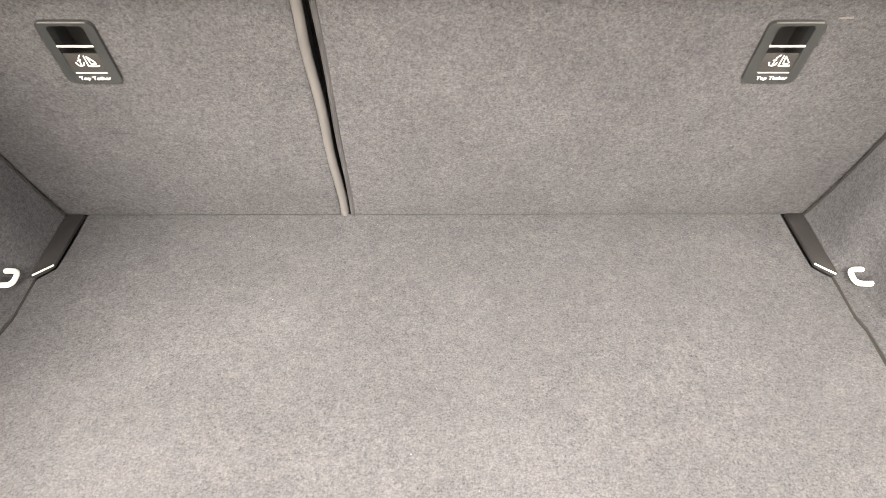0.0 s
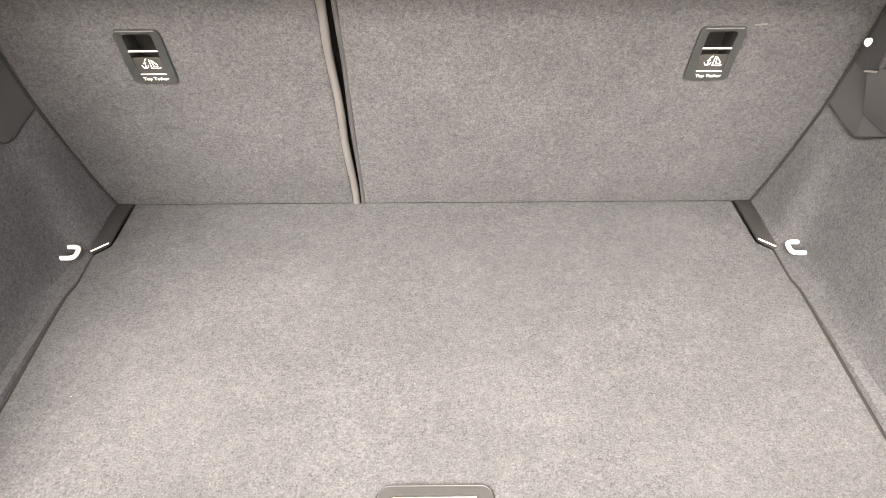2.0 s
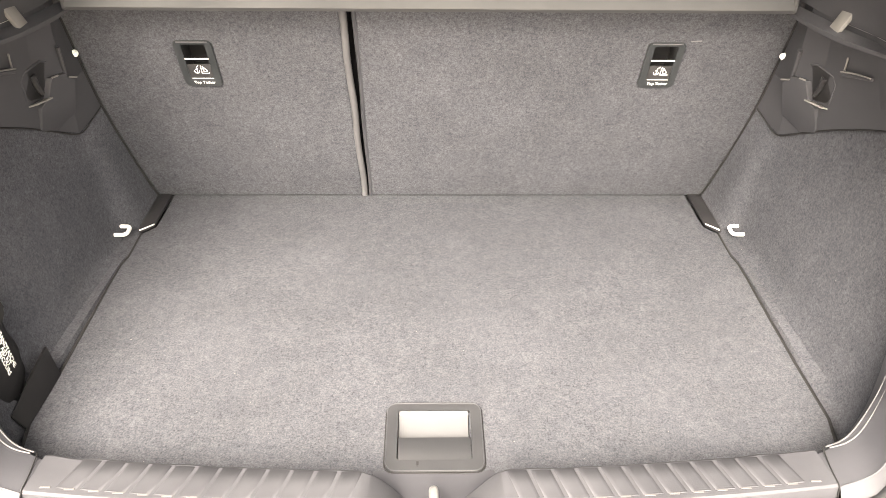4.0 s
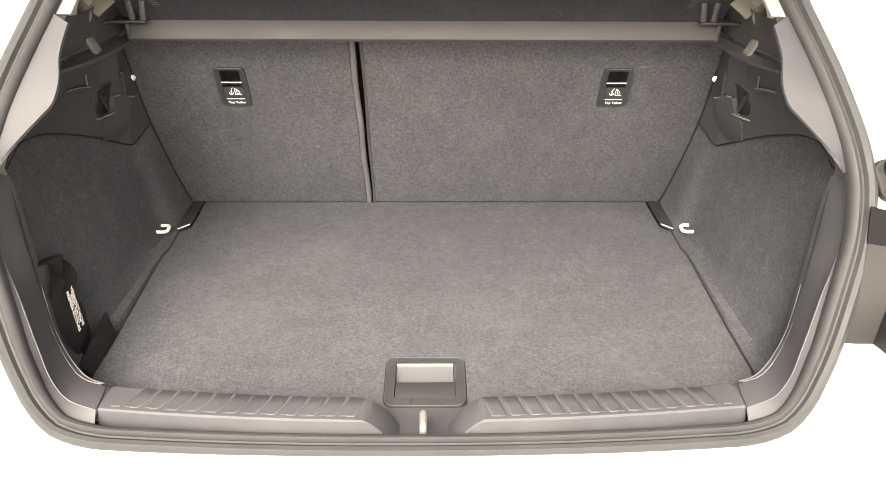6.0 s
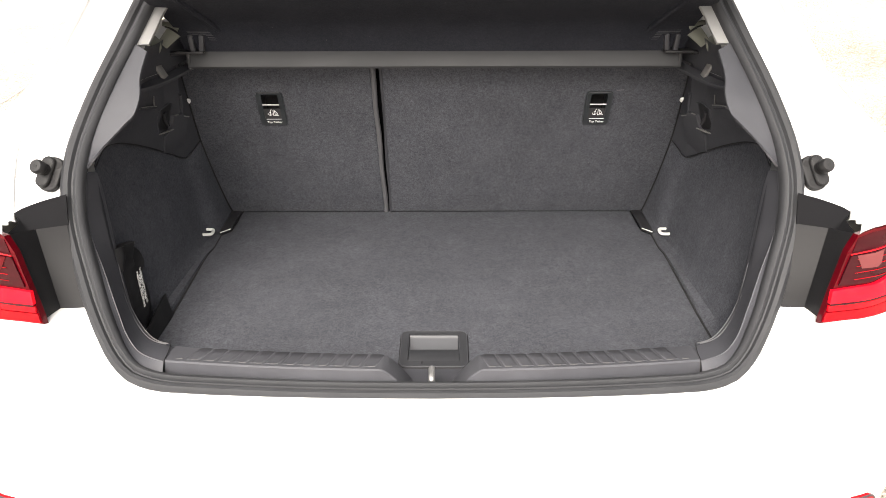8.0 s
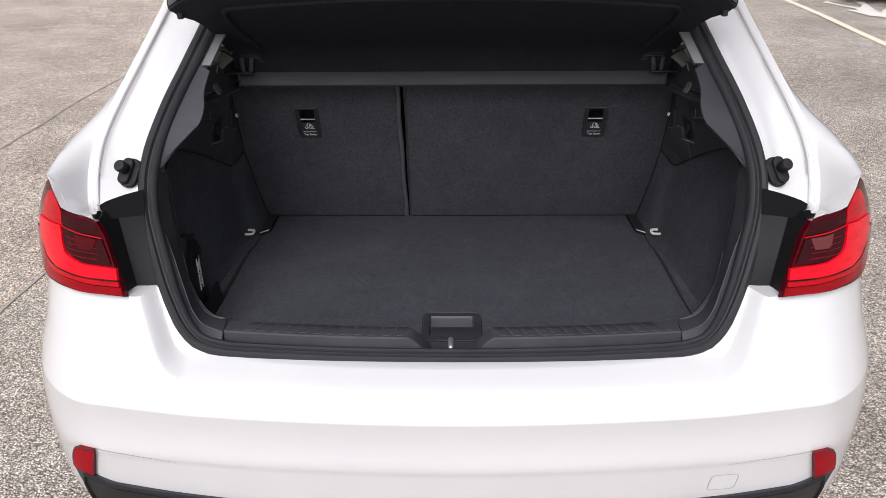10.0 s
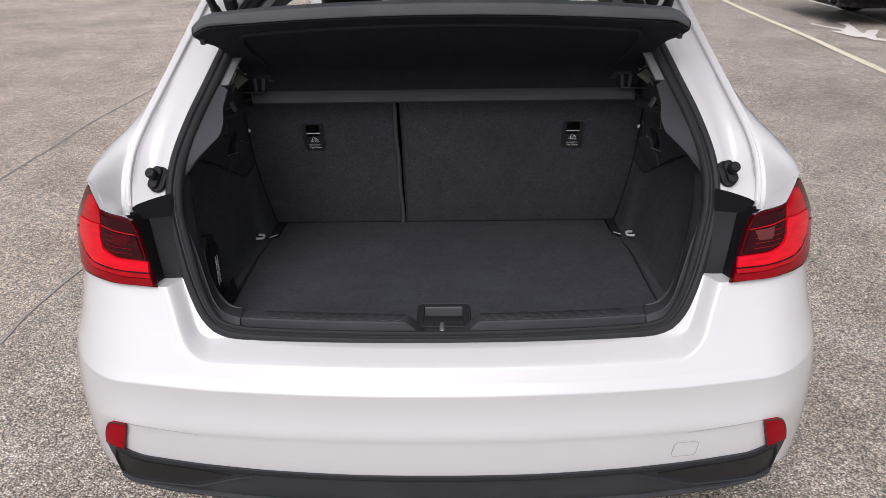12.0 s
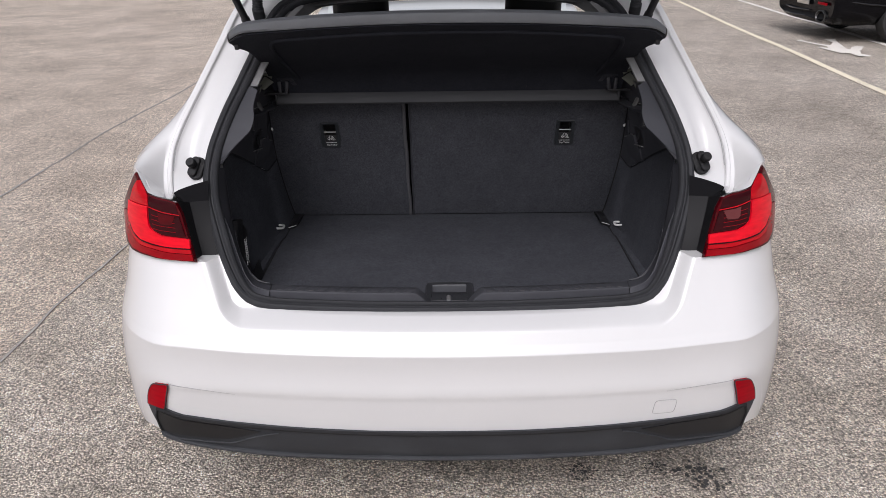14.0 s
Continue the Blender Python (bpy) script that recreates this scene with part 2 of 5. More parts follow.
def spline(points, n, closed=False):
    """n points evenly spaced along a smooth curve through the given points."""
    P = [Vector(p) for p in points]
    m = len(P)
    out = []
    seg = m if closed else m - 1
    for i in range(seg):
        if closed:
            a, b, c, d = P[i - 1], P[i], P[(i + 1) % m], P[(i + 2) % m]
        else:
            a, b, c, d = P[max(i - 1, 0)], P[i], P[i + 1], P[min(i + 2, m - 1)]
        for k in range(24):
            t = k / 24
            out.append(0.5 * (2 * b + (c - a) * t + (2 * a - 5 * b + 4 * c - d) * t * t + (3 * b - a - 3 * c + d) * t ** 3))
    out.append(P[0] if closed else P[-1])
    acc = [0.0]
    for a, b in zip(out, out[1:]):
        acc.append(acc[-1] + (b - a).length)
    res, j = [], 0
    for k in range(n):
        want = acc[-1] * k / (n if closed else n - 1)
        while j < len(acc) - 2 and acc[j + 1] < want:
            j += 1
        f = (want - acc[j]) / max(1e-9, acc[j + 1] - acc[j])
        res.append(out[j].lerp(out[j + 1], min(1, max(0, f))))
    return res


def grid(rows, closed_u=False, closed_v=False, bm=None):
    bm = bm or bmesh.new()
    V = [[bm.verts.new(p) for p in r] for r in rows]
    nr, nc = len(V), len(V[0])
    for i in range(nr if closed_u else nr - 1):
        for j in range(nc if closed_v else nc - 1):
            q = (V[i][j], V[(i + 1) % nr][j], V[(i + 1) % nr][(j + 1) % nc], V[i][(j + 1) % nc])
            try:
                bm.faces.new(q)
            except ValueError:
                pass
    return bm


def loft(curves, n=40, m=None):
    """A surface through several curves, each resampled to n points; m rows across (smooth)."""
    C = [spline(c, n) for c in curves]
    if m:
        cols = [spline([c[j] for c in C], m) for j in range(n)]
        C = [[cols[j][i] for j in range(n)] for i in range(m)]
    return grid(C)


def station_loft(curves, n, m):
    """A surface through curves with matching stations: smooth across each station, then along."""
    across = [spline([c[i] for c in curves], m) for i in range(len(curves[0]))]
    return grid([spline([r[j] for r in across], n) for j in range(m)])


def thicken(bm, t):
    bmesh.ops.recalc_face_normals(bm, faces=bm.faces[:])
    bmesh.ops.solidify(bm, geom=bm.faces[:], thickness=t)
    return bm


def box(w, d, h, at=(0, 0, 0), bevel=0.003, seg=2, turn=None):
    bm = bmesh.new()
    bmesh.ops.create_cube(bm, size=1.0, matrix=Matrix.Diagonal((w, d, h, 1)))
    if bevel:
        bmesh.ops.bevel(bm, geom=bm.edges[:], offset=bevel, segments=seg, affect="EDGES", profile=0.5)
    bmesh.ops.transform(bm, matrix=Matrix.Translation(at) @ (turn or Matrix()), verts=bm.verts[:])
    return bm


def prism(outline, depth, to, bevel=0.0, seg=2):
    """An outline (2D) pulled to a depth, rounded, then moved by the matrix to."""
    bm = bmesh.new()
    f = bm.faces.new([bm.verts.new((x, y, 0)) for x, y in outline])
    r = bmesh.ops.extrude_face_region(bm, geom=[f])
    bmesh.ops.translate(bm, vec=(0, 0, depth), verts=[v for v in r["geom"] if isinstance(v, bmesh.types.BMVert)])
    if bevel:
        bmesh.ops.bevel(bm, geom=[e for e in bm.edges], offset=bevel, segments=seg, affect="EDGES", profile=0.5)
    bmesh.ops.transform(bm, matrix=to, verts=bm.verts[:])
    return bm


def rounded(w, h, r, n=5, cx=0, cy=0):
    out = []
    for sx, sy, a0 in ((1, 1, 0), (-1, 1, 90), (-1, -1, 180), (1, -1, 270)):
        for k in range(n + 1):
            a = radians(a0 + 90 * k / n)
            out.append((cx + sx * (w / 2 - r) + r * math.cos(a), cy + sy * (h / 2 - r) + r * math.sin(a)))
    return out


def frame_plate(outer, inner, depth, to, bm=None):
    """A flat ring between two outlines of as many points, with thickness and soft rim."""
    bm = bm or bmesh.new()
    lo = [to @ Vector((x, y, 0)) for x, y in outer]
    mid = [to @ Vector((x * 0.985, y * 0.985, depth)) for x, y in outer]
    hi = [to @ Vector((x * 1.01, y * 1.01, depth)) for x, y in inner]
    end = [to @ Vector((x, y, -depth * 2)) for x, y in inner]
    return grid([lo, mid, hi, end], closed_v=True, bm=bm)


def tube(path, radius, sides=10, closed=False, bm=None, caps=True):
    P = [Vector(p) for p in path]
    n = len(P)
    rows, ref = [], None
    for i, p in enumerate(P):
        a = P[i - 1] if (i or closed) else P[0]
        b = P[(i + 1) % n] if (i < n - 1 or closed) else P[-1]
        t = (b - a).normalized()
        if ref is None:
            ref = t.orthogonal().normalized()
        ref = (ref - t * ref.dot(t)).normalized()
        s = t.cross(ref)
        r = radius(i / max(1, n - 1)) if callable(radius) else radius
        rows.append([p + r * (math.cos(2 * math.pi * k / sides) * ref + math.sin(2 * math.pi * k / sides) * s) for k in range(sides)])
    bm = grid(rows, closed_u=closed, closed_v=True, bm=bm)
    if caps and not closed:
        bm.verts.ensure_lookup_table()
        vs = bm.verts[-n * sides:]
        bm.faces.new(vs[:sides])
        bm.faces.new(vs[-sides:])
    return bm


def sweep(path, section, normals, closed=True, sizes=None):
    """A section [(across, up)] drawn along a path; up follows the given normals."""
    n = len(path)
    rows = []
    for i, p in enumerate(path):
        a = path[i - 1] if (i or closed) else path[0]
        b = path[(i + 1) % n] if (i < n - 1 or closed) else path[-1]
        t = (b - a).normalized()
        up = normals[i]
        up = (up - t * up.dot(t)).normalized()
        s = t.cross(up)
        k = sizes[i] if sizes else (1.0, 1.0)
        rows.append([p + s * u * k[u > 0] + up * v for u, v in section])
    return grid(rows, closed_u=closed, closed_v=True)


def lathe(profile, to, n=20):
    """(radius, height) turned round the z axis of the matrix to."""
    bm = bmesh.new()
    rows = [[to @ Vector((r * math.cos(2 * math.pi * k / n), r * math.sin(2 * math.pi * k / n), h)) for k in range(n)] for r, h in profile]
    return grid(rows, closed_v=True, bm=bm)


def join(a, b):
    """Adds the bmesh b to a."""
    me = bpy.data.meshes.new("tmp")
    b.to_mesh(me)
    b.free()
    a.from_mesh(me)
    bpy.data.meshes.remove(me)
    return a


def lettering(name, text, size, to, parent, material=M_PRINT, depth=0.0003, align="CENTER"):
    cu = bpy.data.curves.new(name, "FONT")
    cu.body, cu.size, cu.align_x, cu.align_y, cu.extrude, cu.resolution_u = text, size, align, "CENTER", depth, 3
    ob = bpy.data.objects.new(name, cu)
    scene.collection.objects.link(ob)
    bpy.context.view_layer.update()
    me = bpy.data.meshes.new_from_object(ob.evaluated_get(bpy.context.evaluated_depsgraph_get()))
    bpy.data.objects.remove(ob)
    me.transform(to)
    return mesh_ob(name, me, material, parent, smooth=False)


def flip(points):
    return [(-p[0], p[1], p[2]) for p in points]


# ---- the car's rear skin: place of a point by its way round the plan (p) and height (z) ----
HALF = [(0.20, 0.905), (0.245, 0.911), (0.34, 0.910), (0.44, 0.904), (0.52, 0.897), (0.60, 0.886), (0.67, 0.876), (0.78, 0.873), (0.87, 0.860), (0.954, 0.832), (1.0, 0.812)]
LEAN_IN = [(0.20, 0.05), (0.24, 0.035), (0.28, 0.014), (0.35, 0.003), (0.452, -0.0088), (0.473, -0.0122), (0.4755, -0.0122), (0.50, -0.0092), (0.53, -0.0080), (0.56, -0.0098), (0.5800, -0.0122), (0.5822, -0.0110), (0.60, 0.0030), (0.68, 0.053), (0.765, 0.102), (0.84, 0.113), (0.909, 0.123), (0.954, 0.14), (1.0, 0.17)]
FLAT, CORNER = 0.68, 0.25


def ledge(x, z):
    """How far inside the shut line of the tailgate a point lies (positive: inside)."""
    rc = 0.050
    qx, qz = abs(x) - (0.600 + 0.40 * (z - 0.765)) + rc, 0.626 - z + rc
    return rc - min(max(qx, qz), 0) - math.hypot(max(qx, 0), max(qz, 0))


INSET = [(0.0, 0.464), (0.5, 0.466), (0.8, 0.470), (0.9, 0.464), (1.0, 0.448), (1.05, 0.425), (1.08, 0.398), (1.115, 0.355), (1.125, 0.30), (1.13, 0.20)]
RISE = [(0.0, 0.0), (0.5, 0.001), (0.656, 0.007), (1.0, 0.012), (1.7, 0.014)]


def skin(p, z, off=0.0, fold=True):
    s, p = (1 if p >= 0 else -1), abs(p)
    bend = min(1.0, max(0.0, (z - 0.47) / 0.06), max(0.0, (0.74 - z) / 0.10))
    w, d = lerp_table(HALF, z), lerp_table(LEAN_IN, z - lerp_table(RISE, p) * max(0.0, bend))
    if p > 0.8:
        soft = min(1.0, (p - 0.8) / 0.4) * 0.8
        d += soft * (sum(lerp_table(LEAN_IN, z + k * 0.02) for k in (-2, -1, 0, 1, 2)) / 5 - d)
    if p <= FLAT:
        x = p
        y = -0.225 + 0.11 * x * x + d
        g = ledge(x, z)
        if g > 0 and fold:
            y += 2.9 * (math.sqrt(g * g + 0.011 ** 2) - 0.011)
            y = min(y, 0.087 - 0.62 * (0.955 - z) - 0.014)
    elif p <= FLAT + 1:
        th = radians(90) * (p - FLAT)
        x = FLAT + (w - FLAT) * math.sin(th)
        y = -0.225 + 0.11 * x * x + d + CORNER * (1 - math.cos(th))
    else:
        x = w
        y = -0.225 + 0.11 * x * x + d + CORNER + (p - FLAT - 1)
    if z < 0.472 and p < 1.13:
        k = min(1.0, max(0.0, (lerp_table(INSET, p) - z) / 0.016)) * min(1.0, (1.13 - p) / 0.03)
        y += 0.0006 * k * k * (3 - 2 * k)
    v = Vector((s * x, y, z))
    if off:
        e = 0.004
        a = skin(s * (p + e), z, 0.0, fold) - skin(s * max(p - e, 0.0), z, 0.0, fold)
        b = skin(s * p, z + e, 0.0, fold) - skin(s * p, z - e, 0.0, fold)
        n = a.cross(b).normalized() * s
        v += n * off
    return v


def patch(outline, off, depth=0.008, step=(0.03, 0.012), bm=None, fold=True):
    """A shell on the rear skin inside an outline of (p, z), standing proud by off, with a rim."""
    src = bmesh.new()
    src.faces.new([src.verts.new((p, 0, z)) for p, z in outline])
    ps, zs = [q[0] for q in outline], [q[1] for q in outline]
    for lo, hi, st, ax in ((min(ps), max(ps), step[0], 0), (min(zs), max(zs), step[1], 2)):
        k = lo + st
        while k < hi:
            co, no = [0, 0, 0], [0, 0, 0]
            co[ax], no[ax] = k, 1
            bmesh.ops.bisect_plane(src, geom=src.verts[:] + src.edges[:] + src.faces[:], plane_co=co, plane_no=no)
            k += st
    rim = [e for e in src.edges if len(e.link_faces) == 1]
    r = bmesh.ops.extrude_edge_only(src, edges=rim)
    low = {v for v in r["geom"] if isinstance(v, bmesh.types.BMVert)}
    for v in src.verts:
        v.co = skin(v.co.x, v.co.z, off - depth if v in low else off, fold)
    bmesh.ops.recalc_face_normals(src, faces=src.faces[:])
    return join(bm, src) if bm else src


def mirrored(outline):
    return [(-p, z) for p, z in outline]


# ---- ground ----
def ground_sheet():
    xs = [-400, -60, -20, -8] + [-5 + 0.25 * i for i in range(49)] + [10, 20, 60, 400]
    ys = [-400, -60, -20, -6] + [-3 + 0.25 * i for i in range(73)] + [20, 40, 80, 400]
    def h(x, y):
        near = max(0.0, 1 - max(abs(x) - 6, abs(y - 6) - 10, 0) / 6)
        return near * 0.006 * noise.noise(Vector((x * 0.6, y * 0.6, 0))) - 0.004
    return grid([[(x, y, h(x, y)) for x in xs] for y in ys])


tagged(part("ground", ground_sheet(), M_ASPHALT), "worn grey tarmac of an open car park", "ground", kind="structure")


def strip_on_ground(name, points, width, material, label, z=0.0045, rag=0.0, category="road marking"):
    P = spline(points, max(12, int(6 * len(points)) * 4))
    rows = []
    for i, p in enumerate(P):
        t = (P[min(i + 1, len(P) - 1)] - P[max(i - 1, 0)]).normalized()
        s = Vector((t.y, -t.x, 0))
        a = width / 2 * (1 + rag * noise.noise(p * 9.0))
        b = width / 2 * (1 + rag * noise.noise(p * 9.0 + Vector((5, 0, 0))))
        c = rag * width * 0.7 * noise.noise(p * 3.0)
        rows.append([p + s * (c - b) + Vector((0, 0, z - 0.003)), p + s * (c - b) + Vector((0, 0, z)), p + s * (c + a) + Vector((0, 0, z)), p + s * (c + a) + Vector((0, 0, z - 0.003))])
    return tagged(part(name, grid(rows), material), label, category, kind="structure")


strip_on_ground("bay_line_yellow", [(4.02, 2.0, 0), (4.12, 3.6, 0), (4.23, 5.4, 0), (4.33, 6.59, 0), (4.47, 8.07, 0), (4.64, 10.51, 0), (4.89, 13.06, 0), (5.08, 15.23, 0), (5.8, 24, 0)], 0.088, M_LINE_Y, "faded pale yellow parking bay line on the tarmac", rag=0.04)
strip_on_ground("bay_line_white", [(5.60, 5.0, 0), (5.93, 8.49, 0), (6.06, 9.79, 0), (6.13, 10.64, 0), (6.21, 12.46, 0), (6.36, 14.36, 0), (7.0, 22, 0)], 0.095, M_LINE_W, "worn white parking bay line on the tarmac", rag=0.04)
strip_on_ground("tar_seam_long", [(-2.74, -1.5, 0), (-2.80, 0.6, 0), (-2.82, 2.63, 0), (-2.83, 3.37, 0), (-2.84, 4.37, 0), (-2.76, 5.94, 0), (-2.7, 9, 0)], 0.014, M_TARFADE, "dark repaired joint line in the tarmac", rag=0.9, z=0.002, category="tarmac joint")
strip_on_ground("tar_seam_near", [(-1.78, -0.6, 0), (-1.73, 0.70, 0), (-1.74, 1.17, 0), (-1.70, 1.78, 0), (-1.62, 3.0, 0)], 0.012, M_TAR, "thin tar-filled crack in the tarmac", rag=0.8, z=0.002, category="tarmac joint")


def blot(name, cx, cy, r, material, label, seed, squash=1.0):
    rng = random.Random(seed)
    bm = bmesh.new()
    for k in range(70):
        a, d = rng.uniform(0, 6.28), r * rng.random() ** 0.7
        s = r * rng.uniform(0.03, 0.11)
        x, y = cx + d * math.cos(a), cy + squash * d * math.sin(a)
        n = 9
        bm.faces.new([bm.verts.new((x + s * rng.uniform(0.6, 1.2) * math.cos(6.283 * i / n), y + s * rng.uniform(0.6, 1.2) * math.sin(6.283 * i / n), 0.0040 + 0.00002 * k)) for i in range(n)])
    return tagged(part(name, bm, material, smooth=False), label, "stain", kind="structure")


blot("oil_stain_a", 0.75, 0.02, 0.085, M_OIL, "dark oil stain on the tarmac behind the car", 3, 0.8)
blot("oil_stain_b", 0.62, 0.05, 0.035, M_OIL, "small dark oil spot on the tarmac", 4)
blot("oil_stain_c", 0.40, 0.03, 0.045, M_OIL, "small dark oil spot on the tarmac", 5)
blot("oil_stain_d", 0.21, -0.12, 0.03, M_OIL, "small dark oil spot on the tarmac", 6)


def road_symbol():
    """A worn thermoplastic symbol, now a plain tapered blotch with side tabs."""
    bm = bmesh.new()
    shapes = [
        [(4.91, 8.86), (5.04, 9.02), (5.03, 8.80), (5.10, 8.57), (5.19, 8.41), (5.24, 8.15), (5.26, 8.05), (5.33, 7.94), (5.21, 7.68), (5.26, 7.54), (5.20, 7.46), (5.09, 7.51), (5.10, 7.73), (4.99, 7.79), (4.97, 7.98), (4.92, 8.28), (5.05, 8.21), (5.10, 8.35), (5.02, 8.55), (4.98, 8.78)],
        [(5.18, 8.42), (5.33, 8.66), (5.36, 8.99), (5.56, 9.03), (5.47, 8.88), (5.37, 8.55), (5.25, 8.14)],
        [(5.24, 8.02), (5.37, 8.23), (5.45, 8.30), (5.55, 8.27), (5.34, 7.93)],
    ]
    for i, s in enumerate(shapes):
        z = 0.0042 + 0.0008 * i
        f = bm.faces.new([bm.verts.new((x, y, z)) for x, y in s])
    return bm


tagged(part("road_symbol", road_symbol(), M_LINE_W, smooth=False), "worn white painted symbol inside a parking bay", "road marking", kind="structure")

# ---- the white car ----
car = thing("hatchback_car", "white five-door hatchback with its tailgate open, parked on tarmac", "car")

TOP = [(0, 0.6476), (0.14, 0.6478), (0.27, 0.6485), (0.39, 0.650), (0.44, 0.653), (0.468, 0.657), (0.485, 0.665), (0.505, 0.678), (0.520, 0.696), (0.534, 0.716), (0.547, 0.740), (0.556, 0.757), (0.562, 0.762), (0.62, 0.763), (0.625, 0.90), (0.65, 0.909), (0.674, 0.916), (0.819, 0.923), (0.891, 0.944), (0.94, 0.953), (1.02, 0.964), (1.05, 0.962), (1.13, 0.958), (1.4, 0.962), (1.68, 0.963), (2.0, 0.975), (2.4, 0.982), (5.2, 0.98)]
PCOLS = [0.04 * i for i in range(11)] + [0.42 + 0.01 * i for i in range(8)] + [0.50 + 0.005 * i for i in range(37)] + [0.68 + 0.02 * i for i in range(1, 26)] + [1.20 + 0.04 * i for i in range(13)] + [1.72, 1.8, 1.9, 2.1, 2.6, 3.2, 3.9, 4.6, 5.1]
LOW = [(0, 0.278), (0.4, 0.274), (0.65, 0.288), (0.8, 0.298), (0.89, 0.303), (1.0, 0.300), (1.12, 0.285), (1.3, 0.262)]


def lower_skin():
    ps = [-p for p in PCOLS[:0:-1]] + PCOLS
    rows = []
    for k, n in enumerate((5, 6, 8, 3, 40)):
        for i in range(n):
            r = []
            for p in ps:
                a = abs(p)
                low, top, fold = lerp_table(LOW, a), min(0.763, lerp_table(TOP, a)), 0.5805 + lerp_table(RISE, a)
                cut = max(low + 0.04, lerp_table(INSET, a))
                marks = (low, cut - 0.017, cut + 0.001, fold - 0.003, fold + 0.003, top)
                r.append(skin(p, marks[k] + (marks[k + 1] - marks[k]) * i / n))
            rows.append(r)
    top = [skin(p, min(0.763, lerp_table(TOP, abs(p)))) for p in ps]
    rows.append(top)
    # flange that tucks under the rubber seal
    rows.append([v + Vector((0, 0.024 + 0.05 * max(0.0, min(1.0, (abs(p) - 0.53) / 0.03)), -0.003)) * min(1.0, max(0.0, (0.632 - abs(p)) / 0.012)) for p, v in zip(ps, top)])
    return grid(rows)


part("bumper", lower_skin(), M_WHITE, car, "glossy white rear bumper and lower body")
for s in (1, -1):
    part("wing_panel", grid([[skin(s * p, 0.763 + v * (lerp_table(TOP, p) - 0.763)) for p in PCOLS if p > 0.66] for v in [k / 12 for k in range(13)]]), M_WHITE, car)

# shoulder, pillar and gutter, on both sides
SHOULDER_AT = [(0, 0.65), (1.2, 0.70), (2, 1.03), (3, 1.25), (4, 1.50), (5, 1.72), (6, 1.85), (7, 1.95), (8, 2.05), (9, 2.15), (10, 2.30)]
BULGE = [(0, 0.0), (1.2, 0.0), (2, 0.012), (3, 0.014), (4, 0.006), (5, -0.009), (6, -0.026), (7, -0.034), (8, -0.03), (9, -0.02), (10, -0.01)]
GUTTER = [(0.667, -0.006, 0.905), (0.692, 0.035, 0.902), (0.706, 0.085, 0.945), (0.706, 0.135, 0.995), (0.690, 0.19, 1.049), (0.656, 0.281, 1.131), (0.622, 0.37, 1.212), (0.590, 0.457, 1.291), (0.565, 0.55, 1.345), (0.565, 0.70, 1.375), (0.57, 0.95, 1.39)]
SEAL = [(0, -0.1125, 0.650), (0.14, -0.112, 0.651), (0.27, -0.110, 0.654), (0.39, -0.107, 0.659), (0.443, -0.105, 0.663), (0.482, -0.0985, 0.671), (0.501, -0.0915, 0.682), (0.520, -0.0785, 0.702), (0.534, -0.064, 0.724), (0.546, -0.050, 0.746), (0.563, -0.0255, 0.782), (0.5895, 0.0205, 0.8515), (0.5995, 0.044, 0.888), (0.604, 0.0725, 0.9315), (0.603, 0.094, 0.96), (0.598, 0.137, 1.0), (0.580, 0.205, 1.06), (0.553, 0.271, 1.122), (0.534, 0.32, 1.167), (0.487, 0.44, 1.275), (0.44, 0.487, 1.317), (0.36, 0.508, 1.336), (0.18, 0.518, 1.345)]
FLANGE_IN = [(0.622, 0.066, 0.913), (0.623, 0.08, 0.93), (0.624, 0.10, 0.955), (0.618, 0.155, 1.005), (0.597, 0.218, 1.062), (0.557, 0.325, 1.160), (0.507, 0.445, 1.268), (0.46, 0.50, 1.315), (0.40, 0.53, 1.335)]
FLANGE_MID = [(0.655, 0.056, 0.910), (0.662, 0.090, 0.93), (0.665, 0.125, 0.96), (0.655, 0.18, 1.02), (0.632, 0.25, 1.09), (0.592, 0.355, 1.185), (0.550, 0.455, 1.280), (0.51, 0.525, 1.335), (0.455, 0.575, 1.36)]
FLANGE_OUT = [(0.690, 0.033, 0.900), (0.704, 0.085, 0.940), (0.703, 0.135, 0.988), (0.686, 0.19, 1.041), (0.652, 0.281, 1.122), (0.618, 0.37, 1.203), (0.584, 0.457, 1.281), (0.56, 0.545, 1.335), (0.555, 0.62, 1.358)]
FLANGE_CREASE = [(a[0] + 0.42 * (b[0] - a[0]), a[1] + 0.42 * (b[1] - a[1]) - 0.002, a[2] + 0.42 * (b[2] - a[2]) + 0.002) for a, b in zip(FLANGE_IN, FLANGE_MID)]


def side(points, s):
    return [(s * p[0], p[1], p[2]) for p in points]


def between(points, u):
    """A point on the smooth curve through the given points, at a fractional index."""
    i = min(int(u), len(points) - 2)
    a, b, c, d = (Vector(points[min(max(i + k, 0), len(points) - 1)]) for k in (-1, 0, 1, 2))
    t = u - i
    return 0.5 * (2 * b + (c - a) * t + (2 * a - 5 * b + 4 * c - d) * t * t + (3 * b - a - 3 * c + d) * t ** 3)


